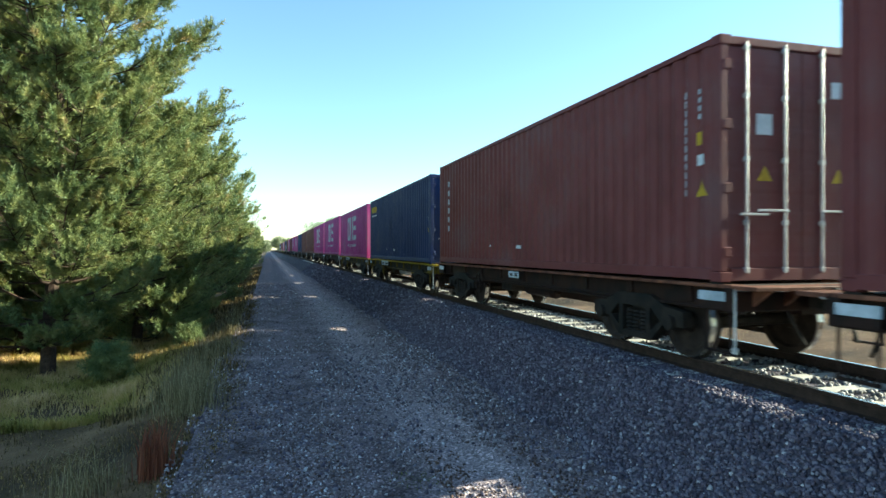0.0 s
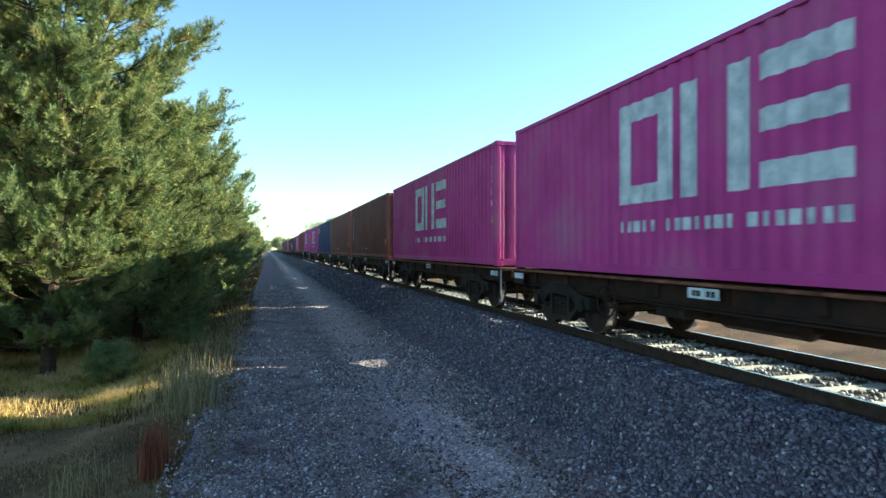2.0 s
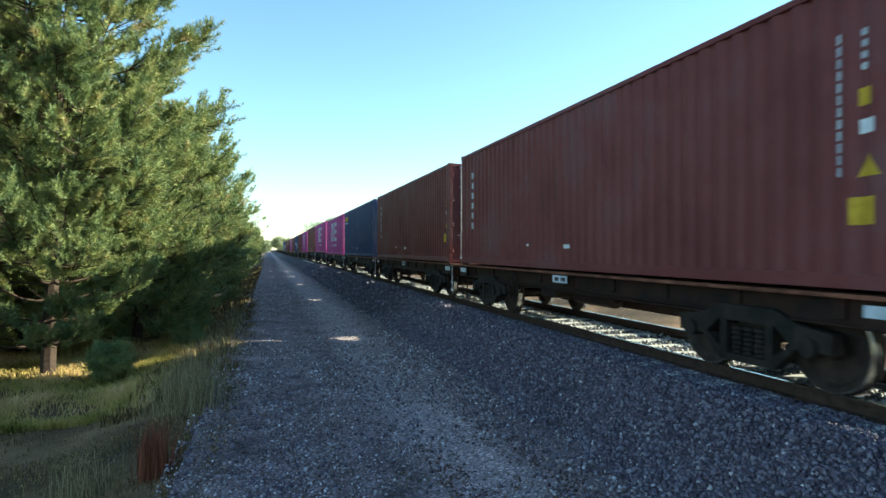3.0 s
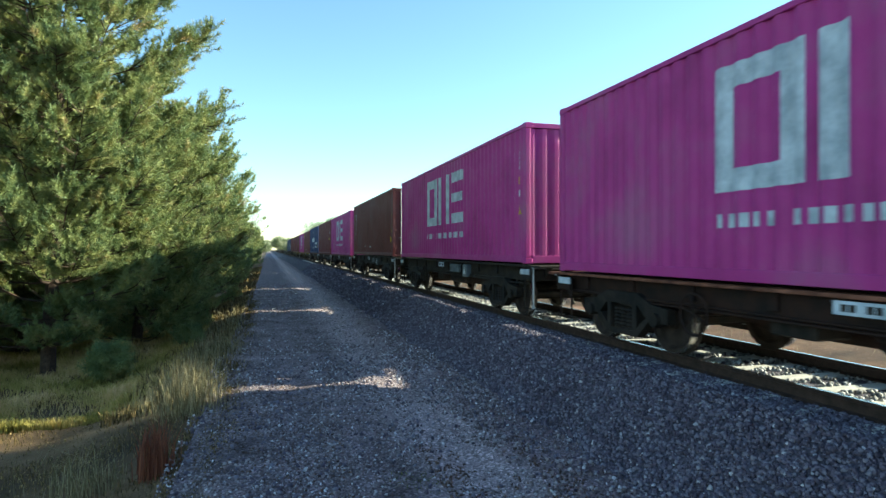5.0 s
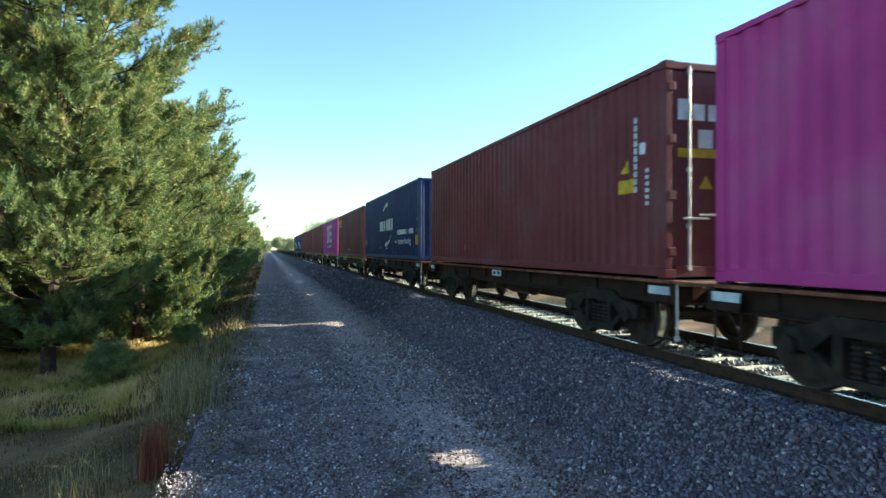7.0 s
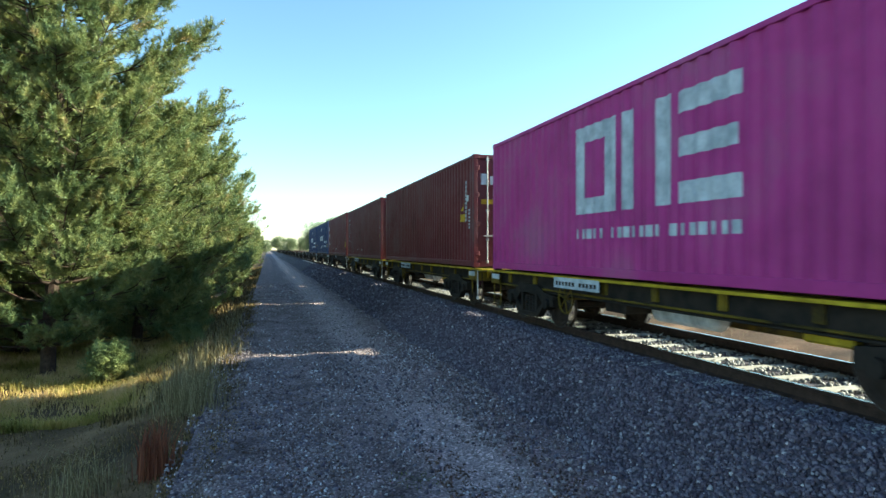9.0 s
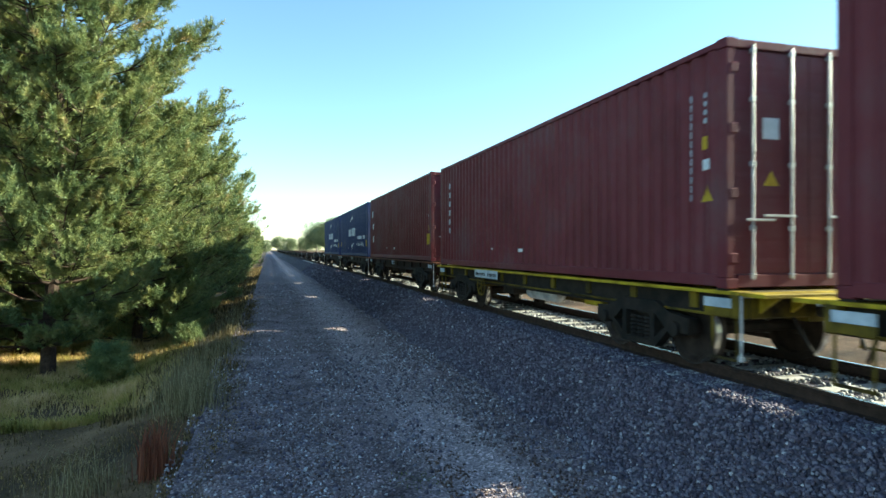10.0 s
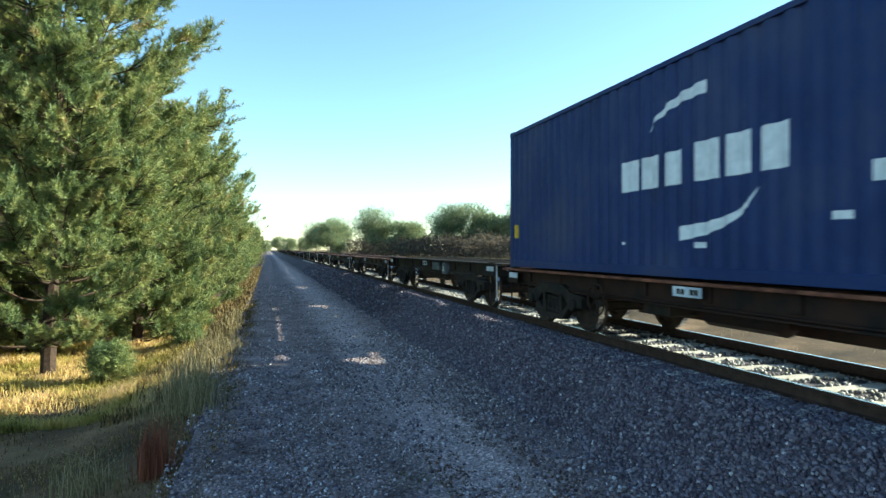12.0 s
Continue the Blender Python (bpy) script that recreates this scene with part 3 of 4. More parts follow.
def bogie(parent, y):
    """Three-piece bogie: bolster, two cast side frames with springs, two wheelsets. Heights from the rail."""
    bm = bmesh.new()
    box(bm, -1.05, 1.05, y - 0.2, y + 0.2, 0.5, 0.78, 0.03)
    rod(bm, (0, y, 0.78), (0, y, 0.9), 0.18, 12)
    body = part("bogie", bm, GRIME, parent, "grimy cast bogie")
    for sx in (-1, 1):
        bm = bmesh.new()
        x0, x1 = sx * 1.0, sx * 1.14
        prism(bm, [(y - 1.12, 0.42), (y - 1.12, 0.62), (y - 0.75, 0.66), (y - 0.4, 0.8), (y + 0.4, 0.8), (y + 0.75, 0.66), (y + 1.12, 0.62), (y + 1.12, 0.42), (y + 0.66, 0.42), (y + 0.42, 0.62), (y - 0.42, 0.62), (y - 0.66, 0.42)], x0, x1)
        prism(bm, [(y - 0.72, 0.44), (y - 0.6, 0.44), (y - 0.32, 0.24), (y + 0.32, 0.24), (y + 0.6, 0.44), (y + 0.72, 0.44), (y + 0.4, 0.16), (y - 0.4, 0.16)], x0, x1)
        for q in (-0.34, 0.34):
            box(bm, x0, x1, y + q - 0.05, y + q + 0.05, 0.24, 0.64)
        part("side_frame", bm, GRIME, body)
        for q in (-0.17, 0.0, 0.17):
            bm = bmesh.new()
            turned = [(0.25 + 0.0275 * k, 0.05 if k % 2 else 0.075) for k in range(13)]
            loops = [[bm.verts.new((sx * 1.07 + r * math.cos(0.7 * i), y + q + r * math.sin(0.7 * i), z)) for i in range(9)] for z, r in turned]
            for lo, hi in zip(loops, loops[1:]):
                for i in range(9):
                    bm.faces.new((lo[i], lo[(i + 1) % 9], hi[(i + 1) % 9], hi[i]))
            part("spring", bm, GRIME, body)
        for q in (-0.875, 0.875):
            w = part("wheel", WHEEL_MESH, None, body, "worn steel wheel")
            w.matrix_local = Matrix.Translation((sx * GAUGE, y + q, 0.462)) @ Matrix.Rotation(math.pi if sx > 0 else 0, 4, "Z")
            part("tyre", TYRE_MESH, None, w, "polished tread")
            bm = bmesh.new()
            rod(bm, (sx * 1.0, y + q, 0.462), (sx * 1.2, y + q, 0.462), 0.1, 12)
            part("axle_box", bm, GRIME, body)
    for q in (-0.875, 0.875):
        bm = bmesh.new()
        rod(bm, (-0.8, y + q, 0.462), (0.8, y + q, 0.462), 0.075, 10)
        part("axle", bm, GRIME, body)
        bm = bmesh.new()
        box(bm, -0.95, 0.95, y + q * 0.45 - 0.05, y + q * 0.45 + 0.05, 0.3, 0.42, 0.01)
        part("brake_beam", bm, GRIME, body)


def wagon(name, frame_mat, edge_mat, label, plate_label, span, deep, rise=0.0):
    """A skeletal container flat, span metres between headstocks; origin on the rails under its middle."""
    base = tagged(new(name), label, "freight wagon", "wagons of the train")
    hs = span / 2
    z1 = 1.03 + rise
    bm = bmesh.new()
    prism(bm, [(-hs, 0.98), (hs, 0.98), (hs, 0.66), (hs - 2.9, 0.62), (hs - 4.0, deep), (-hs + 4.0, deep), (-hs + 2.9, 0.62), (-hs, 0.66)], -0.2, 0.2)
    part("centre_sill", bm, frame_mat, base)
    for sx in (-1, 1):
        bm = bmesh.new()
        box(bm, sx * 1.0, sx * 1.2, -hs, hs, z1 - 0.05, z1 - 0.005, 0.006)
        part("deck_edge", bm, edge_mat, base)
        bm = bmesh.new()
        box(bm, sx * 1.03, sx * 1.06, -hs, hs, z1 - 0.34, z1 - 0.05)
        box(bm, sx * 1.0, sx * 1.1, -hs + 2.6, hs - 2.6, z1 - 0.37, z1 - 0.34, 0.006)
        part("side_sill", bm, GRIME if plate_label else frame_mat, base)
    for i in range(9):
        y = -hs + 0.9 + i * (span - 1.8) / 8
        bm = bmesh.new()
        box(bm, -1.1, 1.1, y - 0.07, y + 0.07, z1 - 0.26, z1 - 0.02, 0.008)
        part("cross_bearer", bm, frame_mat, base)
    for sy in (-1, 1):
        bm = bmesh.new()
        box(bm, -1.2, 1.2, sy * (hs - 0.14), sy * hs, z1 - 0.32, z1 - 0.005, 0.015)
        head = part("headstock", bm, frame_mat, base)
        bm = bmesh.new()
        box(bm, -0.14, 0.14, sy * hs, sy * (hs + 0.35), 0.72, 0.98, 0.03)
        box(bm, -0.2, 0.2, sy * (hs + 0.25), sy * (hs + 0.46), 0.7, 1.0, 0.05)
        part("coupler", bm, GRIME, head, "knuckle coupler")
        bm = bmesh.new()
        rod(bm, (-1.2, sy * (hs + 0.05), z1 - 0.06), (0.1, sy * (hs + 0.05), z1 - 0.09), 0.014, 6)
        rod(bm, (0.1, sy * (hs + 0.05), z1 - 0.09), (0.06, sy * (hs + 0.3), z1 - 0.08), 0.014, 6)
        part("uncoupling_lever", bm, GALV, head, "pale uncoupling lever")
        bm = bmesh.new()
        box(bm, -1.19, 1.19, sy * (hs + 0.002), sy * (hs + 0.37), z1 - 0.06, z1 - 0.012, 0.008)
        for q in (-0.9, -0.45, 0.45, 0.9):
            prism(bm, [(sy * (hs + 0.002), z1 - 0.06), (sy * (hs + 0.3), z1 - 0.06), (sy * (hs + 0.002), z1 - 0.26)], q - 0.015, q + 0.015)
        part("end_platform", bm, edge_mat, base, "steel end platform with gussets")
        if sy < 0:
            bm = bmesh.new()
            rod(bm, (-1.17, -hs - 0.02, 0.3), (-1.17, -hs - 0.02, z1 - 0.062), 0.015, 8)
            box(bm, -1.2, -1.14, -hs - 0.05, -hs + 0.01, 0.24, 0.31, 0.01)
            part("end_pole", bm, GALV, head, "pale upright pole at the corner")
        for sx in (-1, 1):
            bm = bmesh.new()
            rod(bm, (sx * 0.45, sy * (hs + 0.02), 0.72), (sx * 0.38, sy * (hs + 0.22), 0.34), 0.022, 8)
            part("air_hose", bm, GRIME, head)
            bm = bmesh.new()
            box(bm, sx * 1.13, sx * 1.16, sy * (hs - 0.5), sy * (hs - 0.06), 0.22, 0.25)
            for q in (0.08, 0.48):
                rod(bm, (sx * 1.145, sy * (hs - q), 0.22), (sx * 1.145, sy * (hs - q), z1 - 0.1), 0.016, 6)
            part("step", bm, frame_mat, base, "shunter's step irons")
            bm = bmesh.new()
            box(bm, sx * 1.06, sx * 1.2, sy * (HALF - 0.2), sy * (HALF - 0.02), z1 - 0.004, z1 + 0.018)
            part("container_spigot", bm, GRIME, base)
            bm = bmesh.new()
            box(bm, sx * 1.2, sx * 1.215, sy * (hs - 0.55), sy * (hs - 0.1), z1 - 0.2, z1 - 0.09)
            part("end_plate", bm, GREYWHITE, base, "white end plate")
            bm = bmesh.new()
            box(bm, sx * 1.195, sx * 1.21, sy * (hs - 0.55), sy * (hs - 0.1), z1 - 0.3, z1 - 0.203)
            part("end_plate", bm, frame_mat, base)
        bogie(base, sy * (hs - 2.05))
    for sx in (-1, 1):
        bm = bmesh.new()
        if plate_label:
            box(bm, sx * 1.2, sx * 1.21, hs - 4.95, hs - 3.35, z1 - 0.22, z1 - 0.03)
        else:
            box(bm, sx * 1.2, sx * 1.21, hs - 6.3, hs - 5.75, z1 - 0.2, z1 - 0.07)
        board = part("number_board", bm, GREYWHITE, base, "white number board with unreadable figures")
        bm = bmesh.new()
        d0, d1 = (hs - 4.95, hs - 3.35) if plate_label else (hs - 6.3, hs - 5.75)
        n = 12 if plate_label else 5
        for k in range(n):
            if k != n // 2:
                q = d1 - 0.08 - (d1 - d0 - 0.12) * k / n
                box(bm, sx * 1.21, sx * 1.213, q - (d1 - d0) / n * 0.6, q, z1 - 0.17, z1 - 0.1)
        tagged(part("figures", bm, GRIME, board, "dark figures drawn as bars"), kind="stuff")
    if rise:
        # grey gear boxes slung from the near sill
        bm = bmesh.new()
        box(bm, -1.19, -1.12, -1.4, -0.56, 0.8, 1.02, 0.01)
        part("gear_cover", bm, GREY, base, "grey cover plate")
        bm = bmesh.new()
        box(bm, -1.2, -0.95, -2.12, -1.77, 0.7, 1.03, 0.02)
        gear = part("gear_box", bm, GREY, base, "grey box with a pale triangle")
        bm = bmesh.new()
        bm.faces.new([bm.verts.new((-1.204, y, z)) for y, z in ((-2.05, 0.78), (-1.945, 0.96), (-1.84, 0.78))])
        part("triangle_sign", bm, GREYWHITE, gear)
    bm = bmesh.new()
    rod(bm, (-0.75, -0.9, 0.62), (-0.75, 0.3, 0.62), 0.17, 14)
    rod(bm, (-0.75, -0.98, 0.62), (-0.75, -0.9, 0.62), 0.08, 14, 0.17)
    rod(bm, (-0.75, 0.3, 0.62), (-0.75, 0.38, 0.62), 0.17, 14, 0.08)
    part("air_tank", bm, GALV if plate_label else frame_mat, base)
    if plate_label:
        bm = bmesh.new()
        box(bm, -1.02, -0.7, -2.97, -2.4, 0.56, 0.86, 0.03)
        box(bm, -1.03, -1.02, -2.9, -2.47, 0.6, 0.82, 0.004)
        part("valve_box", bm, WAGON_YELLOW, base, "worn yellow valve box")
    bm = bmesh.new()
    box(bm, -0.98, -0.5, 0.9, 1.5, 0.5, 0.82, 0.02)
    part("brake_box", bm, GRIME, base)
    bm = bmesh.new()
    for i in range(16):
        a, b = 2 * math.pi * i / 16, 2 * math.pi * (i + 1) / 16
        rod(bm, (-1.18, 2.5 + 0.26 * math.cos(a), 0.62 + 0.26 * math.sin(a)), (-1.18, 2.5 + 0.26 * math.cos(b), 0.62 + 0.26 * math.sin(b)), 0.016, 6)
    for a in (0.3, 1.35, 2.4):
        rod(bm, (-1.18, 2.5 - 0.25 * math.cos(a), 0.62 - 0.25 * math.sin(a)), (-1.18, 2.5 + 0.25 * math.cos(a), 0.62 + 0.25 * math.sin(a)), 0.012, 6)
    rod(bm, (-1.18, 2.5, 0.62), (-0.6, 2.5, 0.62), 0.02, 6)
    part("handbrake_wheel", bm, frame_mat, base)
    bm = bmesh.new()
    rod(bm, (-1.1, -hs + 0.3, 0.72), (-1.1, hs - 0.3, 0.72), 0.018, 6)
    part("brake_pipe", bm, frame_mat, base)
    return base


# ---- pines, gums, grass ----
def tuft_triangles(rng, at, way, length, k, needle, width):
    """k needles round each shoot."""
    n = len(at)
    way = unit(way)
    s = rng.random((n, k, 1)) ** 0.8
    length = length * rng.uniform(0.55, 1.2, (n, 1, 1))
    rad = rng.normal(size=(n, k, 3))
    rad -= (rad * way[:, None]).sum(-1, keepdims=True) * way[:, None]
    out = unit(unit(rad) * rng.uniform(0.6, 1.0, (n, k, 1)) + way[:, None] * rng.uniform(0.25, 1.0, (n, k, 1)))
    base = at[:, None] + way[:, None] * s * length
    tip = base + out * needle * rng.uniform(0.7, 1.15, (n, k, 1))
    side = unit(np.cross(out, rng.normal(size=(n, k, 3)))) * width / 2
    return np.stack([base - side, base + side, tip], 2).reshape(-1, 3)


def tube(rows, path, radii, seg=6):
    """Quads of a tapered limb along a path."""
    path = np.asarray(path)
    tang = unit(np.gradient(path, axis=0))
    up = np.array([0.3, 0.2, 0.93])
    a = unit(np.cross(tang, up))
    b = np.cross(tang, a)
    ang = np.arange(seg) * 2 * np.pi / seg
    ringv = path[:, None] + (np.cos(ang)[None, :, None] * a[:, None] + np.sin(ang)[None, :, None] * b[:, None]) * np.asarray(radii)[:, None, None]
    for i in range(len(path) - 1):
        for j in range(seg):
            q = (j + 1) % seg
            rows.append((ringv[i, j], ringv[i, q], ringv[i + 1, q], ringv[i + 1, j]))


def pine(seed, height, spread, shoots, needles, width, skirt=0.35, column=0.55):
    """A bushy young pine: whorls of limbs that sweep out and up, side twigs, foxtail shoots over their outer parts."""
    rng = np.random.default_rng(seed)
    base = tagged(new("pine_tree"), "bushy green pine tree with branches down to the ground", "tree", "row of pines")
    wood = []
    zs = np.linspace(0, height * 0.97, 12)
    bend = np.stack([0.12 * np.sin(zs * 0.5 + seed), 0.12 * np.cos(zs * 0.4 + seed), zs], 1)
    tube(wood, bend, 0.16 * (1 - zs / height) + 0.015, 8)
    at, way = [], []
    up = np.array([0, 0, 1.0])
    z = skirt
    while z < height * 0.98:
        f = z / height
        reach = spread * (1.0 if f < column else max(0.12, 1 - ((f - column) / (1 - column)) ** 1.3)) * (0.55 + 0.45 * min(1.0, f / 0.2))
        count = 8 if f < 0.8 else 6
        for a in rng.random() * 6.3 + np.arange(count) * 6.283 / count + rng.normal(0, 0.22, count):
            if rng.random() < 0.07:
                continue
            r = reach * rng.choice([0.45, 0.7, 0.85, 0.98, 1.14]) * rng.uniform(0.92, 1.08)
            rise = (rng.uniform(0.1, 0.5) + 0.5 * f) * r
            s = np.linspace(0, 1, 6)[:, None]
            d = np.array([np.cos(a), np.sin(a), 0])
            root = np.array([np.interp(z, zs, bend[:, 0]), np.interp(z, zs, bend[:, 1]), z])
            path = root + d * r * s + up * (rise * s ** 2 - 0.22 * r * s * (1 - s))
            tube(wood, path, 0.032 * (1 - s[:, 0]) * (1 - 0.5 * f) + 0.006, 4)
            side = np.array([-d[1], d[0], 0])
            # side twigs along the outer limb, each ending in a few upturned foxtails
            twigs = max(4, int(shoots * r / spread / 3))
            u = np.concatenate([[1.0], 0.4 + 0.58 * rng.random(twigs)])
            hand = np.where(rng.random(len(u)) < 0.5, -1, 1)
            reach_side = np.minimum((1.2 - u) * r * rng.uniform(0.15, 0.6, len(u)), 0.95)
            reach_side[0] = 0.0
            p0 = np.stack([np.interp(u, s[:, 0], path[:, i]) for i in range(3)], 1)
            dirs = d * 0.8 + side * (hand * 0.8)[:, None] + up * rng.uniform(-0.1, 0.8, (len(u), 1))
            dirs[0] = d * 0.8 + up * 0.5
            dirs = unit(dirs)
            tips = p0 + dirs * reach_side[:, None]
            for q0, q1 in zip(p0[1:], tips[1:]):
                tube(wood, np.stack([q0, (q0 + q1) / 2, q1]), [0.012, 0.009, 0.005], 3)
            m = 4
            g = np.concatenate([np.zeros((len(u), 1, 1)), rng.random((len(u), m - 1, 1))], 1)
            p = tips[:, None] - dirs[:, None] * g * np.maximum(0.35, reach_side)[:, None, None] * 0.9 + rng.normal(0, 0.03, (len(u), m, 3))
            w = dirs[:, None] * 0.9 + up * rng.uniform(0.3, 1.3, (len(u), m, 1)) + rng.normal(0, 0.2, (len(u), m, 3))
            at.append(p.reshape(-1, 3))
            way.append(w.reshape(-1, 3))
        z += rng.uniform(0.4, 0.6) * min(1.0, height / 5)
    at, way = np.concatenate(at), np.concatenate(way)
    part("trunk", soup("trunk", np.array(wood), BARK, 4), None, base, "rough brown trunk and limbs")
    tri = tuft_triangles(rng, at, way, 0.48, needles, 0.13, width)
    part("crown", soup("crown", tri, NEEDLE), None, base, "tufts of long green needles")
    return base


def put(ob, x, y, turn=0.0, z=-0.6):
    ob.matrix_world = pose(x, y, z, 0, 0, turn)
    return ob


def again(ob, x, y, turn, size=1.0):
    o = copy_thing(ob, pose(x, y, -0.6 if x < 0 else 0.4, 0, 0, turn))
    o.scale = (size, size, size)
    return o


def gum(seed, height, spread):
    """A paddock gum: forked trunk, rounded uneven masses of leaf clumps with gaps."""
    rng = np.random.default_rng(seed)
    base = tagged(new("gum_tree"), "olive green gum tree with a rounded crown, far off", "tree", "far gum trees")
    wood = []
    zs = np.linspace(0, height * 0.6, 6)
    tube(wood, np.stack([0 * zs, 0 * zs, zs], 1), 0.4 * (1 - zs / height), 7)
    quads = []
    for i in range(24):
        a, f = rng.random() * 6.3, rng.random()
        c = np.array([np.cos(a) * spread * 0.6 * rng.random() ** 0.5, np.sin(a) * spread * 0.6 * rng.random() ** 0.5, height * (0.14 + 0.74 * f ** 0.8)])
        tube(wood, np.linspace((0, 0, height * (0.2 + 0.3 * f)), c, 4), np.linspace(0.14, 0.03, 4), 5)
        n = 900
        p = c + unit(rng.normal(size=(n, 3))) * (rng.random((n, 1)) ** 0.4) * np.array([spread * 0.48, spread * 0.48, height * 0.2]) * rng.uniform(0.7, 1.1)
        e1 = unit(rng.normal(size=(n, 3))) * rng.uniform(0.1, 0.24, (n, 1))
        e2 = unit(np.cross(e1, rng.normal(size=(n, 3)))) * rng.uniform(0.06, 0.15, (n, 1))
        quads.append(np.stack([p - e1, p - e2, p + e1, p + e2], 1))
    part("trunk", soup("trunk", np.array(wood), GUMBARK, 4), None, base, "pale trunk and limbs")
    part("crown", soup("crown", np.concatenate(quads), GUMLEAF, 4), None, base, "uneven leaf masses")
    return base


def blades(rng, x, y, z, tall, lean, width):
    """Bent blades of two pieces each."""
    n = len(x)
    a = rng.random(n) * 6.283
    d = np.stack([np.cos(a), np.sin(a), 0 * a], 1) * lean[:, None]
    foot = np.stack([x, y, z], 1)
    up = np.array([0, 0, 1.0])
    mid = foot + (up * 0.6 + d * 0.25) * tall[:, None]
    tip = foot + (up * (1 - 0.35 * lean[:, None]) + d) * tall[:, None]
    b = rng.random(n) * 6.283
    side = np.stack([np.cos(b), np.sin(b), 0 * b], 1) * width[:, None] / 2
    q = np.stack([foot - side, foot + side, mid + side * 0.7, mid - side * 0.7], 1)
    return np.concatenate([q, np.stack([mid - side * 0.7, mid + side * 0.7, tip + side * 0.1, tip - side * 0.1], 1)], 1).reshape(-1, 3)


def grass(name, n, xr, yr, tall, mat, label, seed, keep=None, width=0.007):
    rng = np.random.default_rng(seed)
    x, y = rng.uniform(*xr, n), yr[0] + (yr[1] - yr[0]) * rng.random(n) ** 1.5
    patch = np.array([noise.noise((a * 0.9, b * 0.9, seed)) for a, b in zip(x, y)])
    ok = patch > rng.uniform(-0.9, 0.4, n)
    if keep is not None:
        ok &= keep(x, y)
    x, y, patch = x[ok], y[ok], patch[ok]
    z = np.array([soil_height(a, b) - 0.02 for a, b in zip(x, y)])
    h = rng.uniform(*tall, len(x)) * (0.8 + 0.7 * np.clip(patch, -0.3, 0.6))
    q = blades(rng, x, y, z, h, rng.uniform(0.1, 0.8, len(x)), width * (1 + y / 14) * rng.uniform(0.6, 1.3, len(x)))
    return tagged(new(name, soup(name, q, mat, 4)), label, "grass", kind="stuff")


def clump(name, x, y, n, tall, r, mat, label, seed, lean=0.7, width=0.006):
    rng = np.random.default_rng(seed)
    px, py = rng.normal(0, r, n), rng.normal(0, r, n)
    q = blades(rng, px, py, 0 * px - 0.02, rng.uniform(0.4, 1.0, n) * tall, rng.uniform(0.1, lean, n), width * rng.uniform(0.6, 1.4, n))
    ob = tagged(new(name, soup(name, q, mat, 4)), label, "grass clump")
    ob.location = (x, y, soil_height(x, y))
    return ob


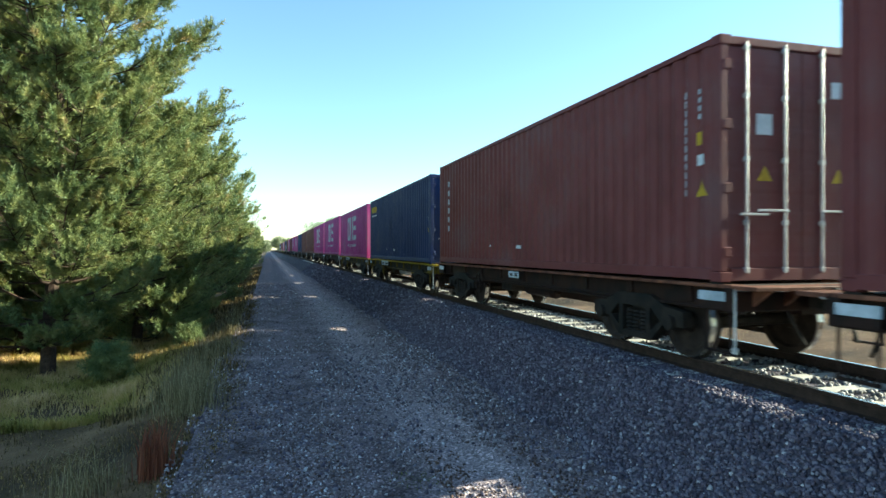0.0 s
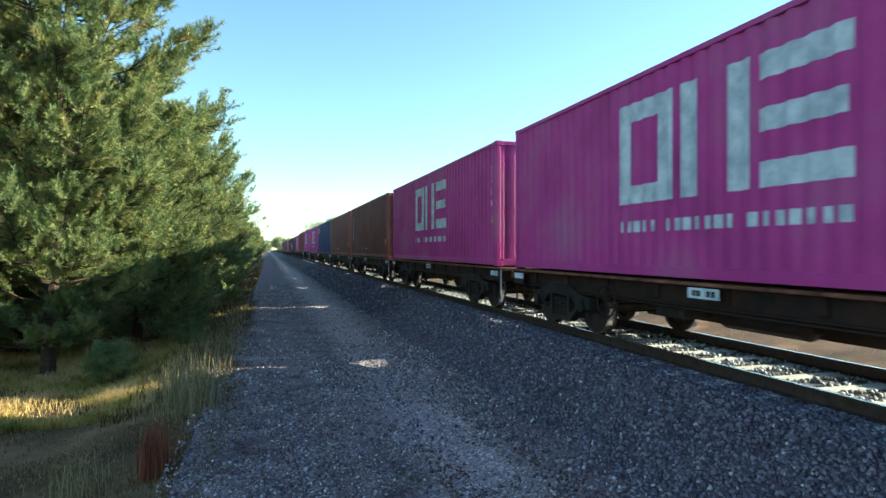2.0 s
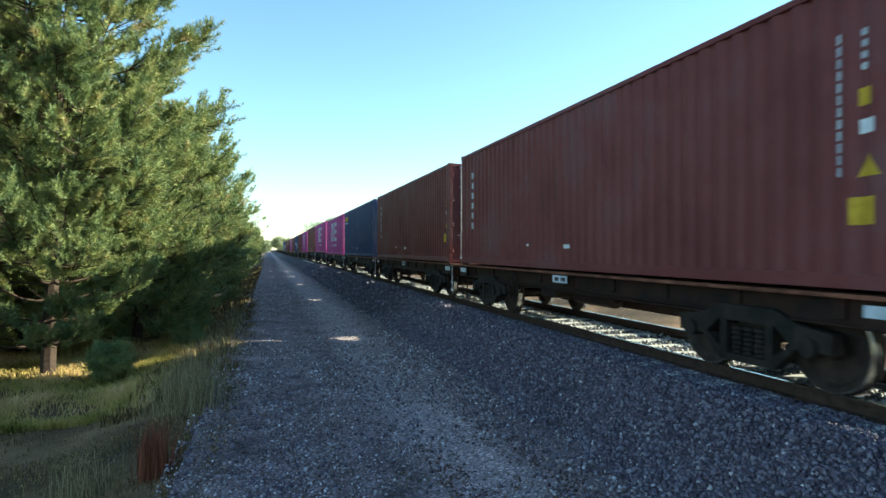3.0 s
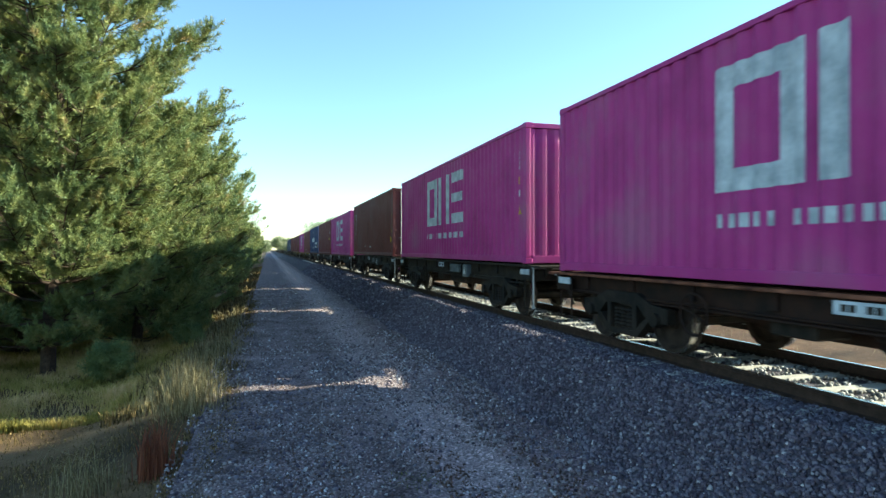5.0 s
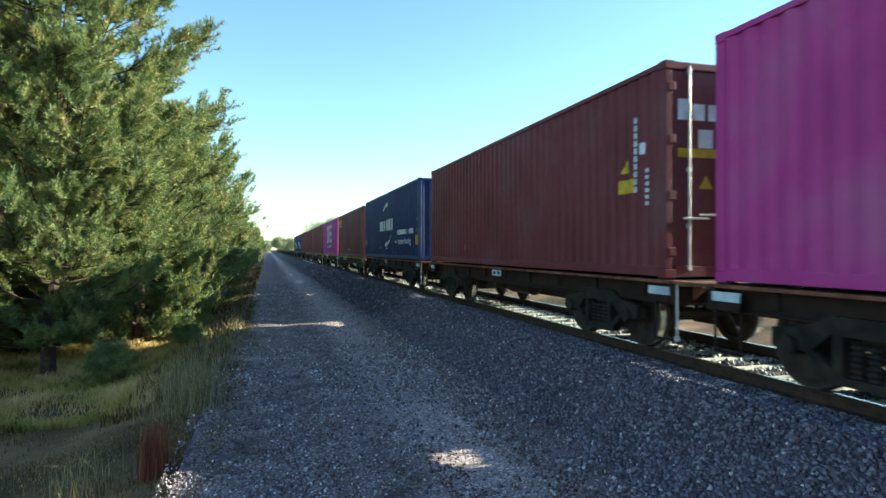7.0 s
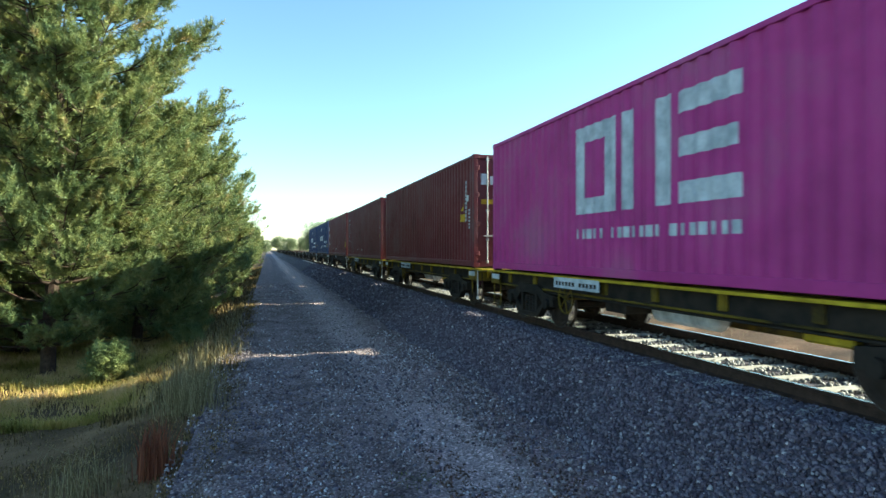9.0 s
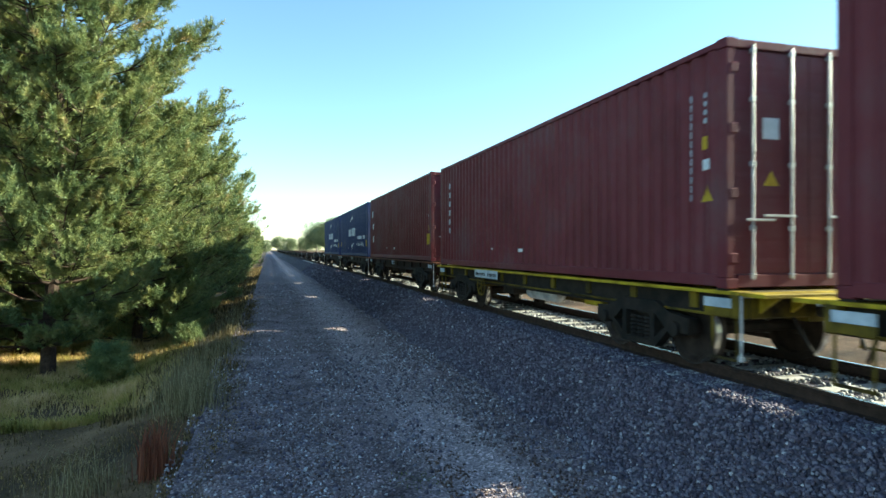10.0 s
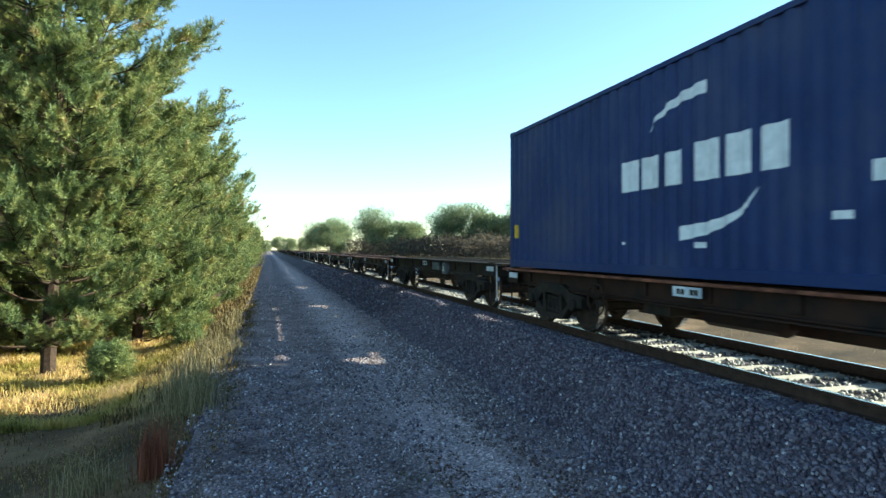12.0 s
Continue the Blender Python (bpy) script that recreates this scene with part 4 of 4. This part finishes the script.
def planting():
    # the row along the track: the nearest are built in full, the rest repeat them
    first = put(pine(11, 13.6, 2.95, 66, 62, 0.017, 0.75, 0.66), -5.0, 17.0)
    second = put(pine(12, 8.6, 2.6, 46, 46, 0.021, 0.2, 0.66), -3.9, 21.2)
    third = put(pine(13, 8.9, 2.65, 36, 26, 0.03, 0.12, 0.62), -3.4, 28.5)
    far = put(pine(14, 7.8, 2.4, 20, 12, 0.07, 0.35, 0.55), -3.7, 41.0)
    again(first, -8.9, 17.2, 130, 1.02)
    again(second, -6.6, 20.2, 70, 1.05)
    again(third, -4.4, 24.4, 140, 0.8)
    again(third, -3.5, 34.5, 250, 0.88)
    again(first, -10.8, 21.5, 200, 1.0)
    again(third, -9.0, 22.5, 200, 1.25)
    again(far, -8.5, 28.0, 30, 1.2)
    rnd = random.Random(5)
    y = 46.0
    while y < 200:
        again(far, -3.7 + rnd.uniform(-0.5, 0.3), y, rnd.uniform(0, 360), rnd.uniform(0.8, 1.0))
        if rnd.random() < 0.6:
            again(far, -8.5 + rnd.uniform(-1, 1), y + 2, rnd.uniform(0, 360), rnd.uniform(1.0, 1.15))
        y += rnd.uniform(4.5, 6.5)
    # added pines behind the first rows, mostly unseen, to block low sky light
    for row, x in enumerate((-12.5, -16.0)):
        for k in range(8):
            again(far, x + rnd.uniform(-0.6, 0.6), 17 + 4.2 * k + 2 * row + rnd.uniform(-0.6, 0.6), rnd.uniform(0, 360), rnd.uniform(1.1, 1.3))
    # low growth at the feet of the pines
    shrub = put(pine(15, 0.5, 0.2, 9, 30, 0.014, 0.05, 0.4), -3.5, 15.6)
    tagged(shrub, "bright green pine seedling at the edge of the row", "sapling", "seedlings")
    for x, y, a, k in ((-2.3, 19.5, 120, 0.9), (-2.4, 23.0, 200, 1.2)):
        again(shrub, x, y, a, k)
    # gums across the line
    kinds = [put(gum(21, 15.5, 9.0), 33, 197, 0, 0.3), put(gum(22, 12.5, 7.5), 21, 217, 0, 0.3), put(gum(23, 11.0, 7.0), 41, 190, 0, 0.3)]
    spots = [(27, 250, 0.95), (45, 190, 0.85), (36, 215, 0.7), (52, 175, 1.0), (58, 172, 1.25), (64, 165, 1.1), (70, 160, 1.05), (76, 150, 1.0), (84, 140, 1.0),
             (92, 125, 1.1), (98, 105, 1.0), (102, 90, 1.1), (110, 75, 1.0), (112, 60, 1.1), (118, 40, 1.0), (18, 240, 0.8), (14, 420, 0.8), (24, 430, 0.9), (33, 440, 0.8), (7, 440, 0.9), (-3, 460, 0.9)]
    for i, (x, y, s) in enumerate(spots):
        again(kinds[i % 3], x, y, 37 * i, s)
    rng = np.random.default_rng(77)
    n = 52000
    y = rng.uniform(40, 230, n)
    x = 52 - (y - 150) * 0.32 + rng.normal(0, 5.0, n) + 0.0012 * (y - 150) ** 2
    tall = 5.2 + 3.0 * np.array([noise.noise((v * 0.16, w * 0.16, 0)) for v, w in zip(y, x)])
    c = np.stack([x, y, 0.3 + rng.random(n) ** 0.8 * tall], 1)
    e1, e2 = unit(rng.normal(size=(n, 3))) * 0.3, unit(rng.normal(size=(n, 3))) * 0.2
    tagged(new("scrub", soup("scrub", np.stack([c - e1, c - e2, c + e1, c + e2], 1), SCRUB, 4)), "brown dry scrub below the far gum trees", "bushes", kind="stuff")
    verge = lambda x, y: (x < -0.55) & (x > -7)
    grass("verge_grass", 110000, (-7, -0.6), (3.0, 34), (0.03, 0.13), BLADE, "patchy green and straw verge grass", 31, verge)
    grass("verge_grass", 10000, (-2.6, -0.75), (11, 90), (0.12, 0.42), BLADE, "rank grass along the edge of the track", 32, None, 0.012)
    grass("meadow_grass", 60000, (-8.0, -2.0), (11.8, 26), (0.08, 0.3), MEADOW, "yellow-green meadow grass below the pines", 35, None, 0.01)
    grass("edge_grass", 16000, (-1.25, -0.35), (3.0, 30), (0.03, 0.14), BLADE, "short dark grass creeping over the gravel edge", 36, None, 0.007)
    grass("edge_grass", 1800, (-2.1, -0.85), (10.6, 26), (0.25, 0.7), STRAW, "pale seeding grass along the track", 37, None, 0.005)
    grass("far_grass", 30000, (15, 60), (3, 160), (0.15, 0.45), BLADE, "dry paddock grass beyond the railway", 33, None, 0.012)
    grass("far_verge", 16000, (9.4, 15), (3, 60), (0.05, 0.16), STRAW, "short dry grass on the far side of the track", 34, None, 0.004)
    clump("tall_grass", -1.15, 10.4, 520, 0.95, 0.26, STRAW, "pale seeding clump of long grass", 41)
    clump("tall_grass", -1.3, 11.9, 320, 0.85, 0.25, STRAW, "pale seeding clump of long grass", 42)
    clump("tall_grass", -1.05, 15.5, 320, 0.75, 0.3, STRAW, "pale clump of long grass beside the track", 43)
    clump("tall_grass", -2.0, 7.7, 240, 0.8, 0.2, STRAW, "pale clump of long grass", 44)
    clump("weed", 1.45, 6.3, 420, 0.1, 0.14, WEED, "low green weed on the gravel", 46, 0.9, 0.012)["kind"] = "stuff"
    clump("weed", 1.62, 6.0, 260, 0.09, 0.12, WEED, "low green weed on the gravel", 47, 0.9, 0.012)["kind"] = "stuff"
    clump("dock_plant", -1.24, 7.7, 200, 0.72, 0.09, DOCK, "red-brown dried dock seed heads", 45, 0.25, 0.014)


planting()


# ---- the train ----
def build_train():
    """Every container and its wagon, with the place of the container's rear end at the start."""
    red = lambda: wagon("container_wagon", WAGON_RED_SHADED, WAGON_EDGE_SUNLIT, "grimy red-brown skeletal container wagon on two bogies, frame coloured as shaded", False, 12.5, 0.4)
    gold = lambda: wagon("container_wagon", WAGON_GRIMY, WAGON_YELLOW, "grimy yellow skeletal container wagon on two bogies", True, 12.5, 0.44)
    dark = lambda: wagon("container_wagon", GRIME, GRIME, "black skeletal container wagon on two bogies", False, 12.7, 0.4, 0.09)
    kinds = {"red": red, "gold": gold, "dark": dark}
    boxes = {
        "magenta": lambda: container("shipping_container", MAGENTA, "magenta shipping container with a pale emblem, corrugated end", False, marks_emblem),
        "magenta_doors": lambda: container("shipping_container", MAGENTA, "magenta shipping container with a pale emblem and barred doors", True, marks_emblem),
        "rust": lambda: container("shipping_container", RUST, "red-brown shipping container with white upright bars", True, marks_upright),
        "brown": lambda: container("shipping_container", BROWN, "brown shipping container with barred doors", True, marks_brown),
        "maroon": lambda: container("shipping_container", MAROON, "maroon shipping container with barred doors", True, marks_upright),
        "maroon_plain": lambda: container("shipping_container", MAROON, "maroon shipping container with barred doors, few markings", True, marks_none),
        "maroon_three": lambda: container("shipping_container", MAROON, "maroon shipping container with three white upright shapes", True, marks_three),
        "blue": lambda: container("shipping_container", BLUE, "dark blue shipping container with gold bars", True, marks_gold),
        "brown_gold": lambda: container("shipping_container", BROWN, "brown shipping container with gold bars", True, marks_gold),
        "arcs": lambda: container("shipping_container", NAVY, "blue shipping container with white arcs, corrugated end", False, marks_arcs),
        "arcs_doors": lambda: container("shipping_container", NAVY, "blue shipping container with white arcs and barred doors", True, marks_arcs),
    }
    order = [(-20.9, "brown", "red"), (-7.6, "rust", "red"), (5.71, "rust", "red"), (19.45, "rust", "red"),
             (32.77, "blue", "gold"), (46.21, "magenta", "gold"), (59.69, "magenta", "red"), (73.01, "magenta", "red"),
             (86.57, "brown", "red"), (99.95, "brown", "red"), (113.2, "blue", "red"), (126.42, "magenta", "red"),
             (140.13, "magenta", "dark"), (154.13, "brown", "dark"), (168.18, "magenta_doors", "red"), (181.3, "maroon_plain", "red"),
             (195.2, "arcs", "red"), (208.5, "brown_gold", "gold"), (221.8, "magenta", "gold"), (235.38, "maroon_plain", "gold"),
             (248.98, "maroon", "gold"), (262.35, "maroon_three", "red"), (275.67, "arcs", "red"), (289.07, "arcs_doors", "red")]
    place = 289.07
    for i in range(22):
        place += 13.4
        order.append((place, "", "red" if i % 5 else "dark"))
    made, moving = {}, []
    for s, load, car in order:
        y = s - 1.43 - HALF
        lift = {"red": 0.0, "gold": -0.07, "dark": 0.09}[car]
        at = pose(MID, y, RAIL_Z + min(lift, 0.0))
        if car in made:
            w = copy_thing(made[car], at)
        else:
            w = made[car] = kinds[car]()
            w.matrix_world = at
        moving.append((w, y, RAIL_Z + min(lift, 0.0)))
        if not load:
            continue
        at = pose(MID, y, DECK + lift)
        if load in made:
            c = copy_thing(made[load], at)
        else:
            c = made[load] = boxes[load]()
            c.matrix_world = at
        moving.append((c, y, DECK + lift))
    return moving


TRAIN = build_train()


# the surge in the couplings, metres ahead of or behind an even run, each half second
SURGE = [0.2, 0.28, -0.23, 0.3, -0.18, 0.22, -0.31, 0.28, -0.12, 0.28, -0.19, 0.42, -0.01, 0.3, -0.11, 0.28, -0.12, 0.18, -0.41, 0.27, -0.13, 0.35, -0.01, 0.45, 0.04]


def motions():
    """The train runs past at one speed."""
    for thing, y, z in TRAIN:
        rows = [(0.5 * k, pose(MID, y - SPEED * 0.5 * k + SURGE[k], z)) for k in range(1, 24)]
        ends = [(t, pose(MID, y - SPEED * t + (SURGE[0] if t < 1 else SURGE[24]), z)) for t in (0.0, 1 / FPS, 12.0 - 1 / FPS, 12.0)]
        walk(thing, ends[:2] + rows + ends[2:])


motions()
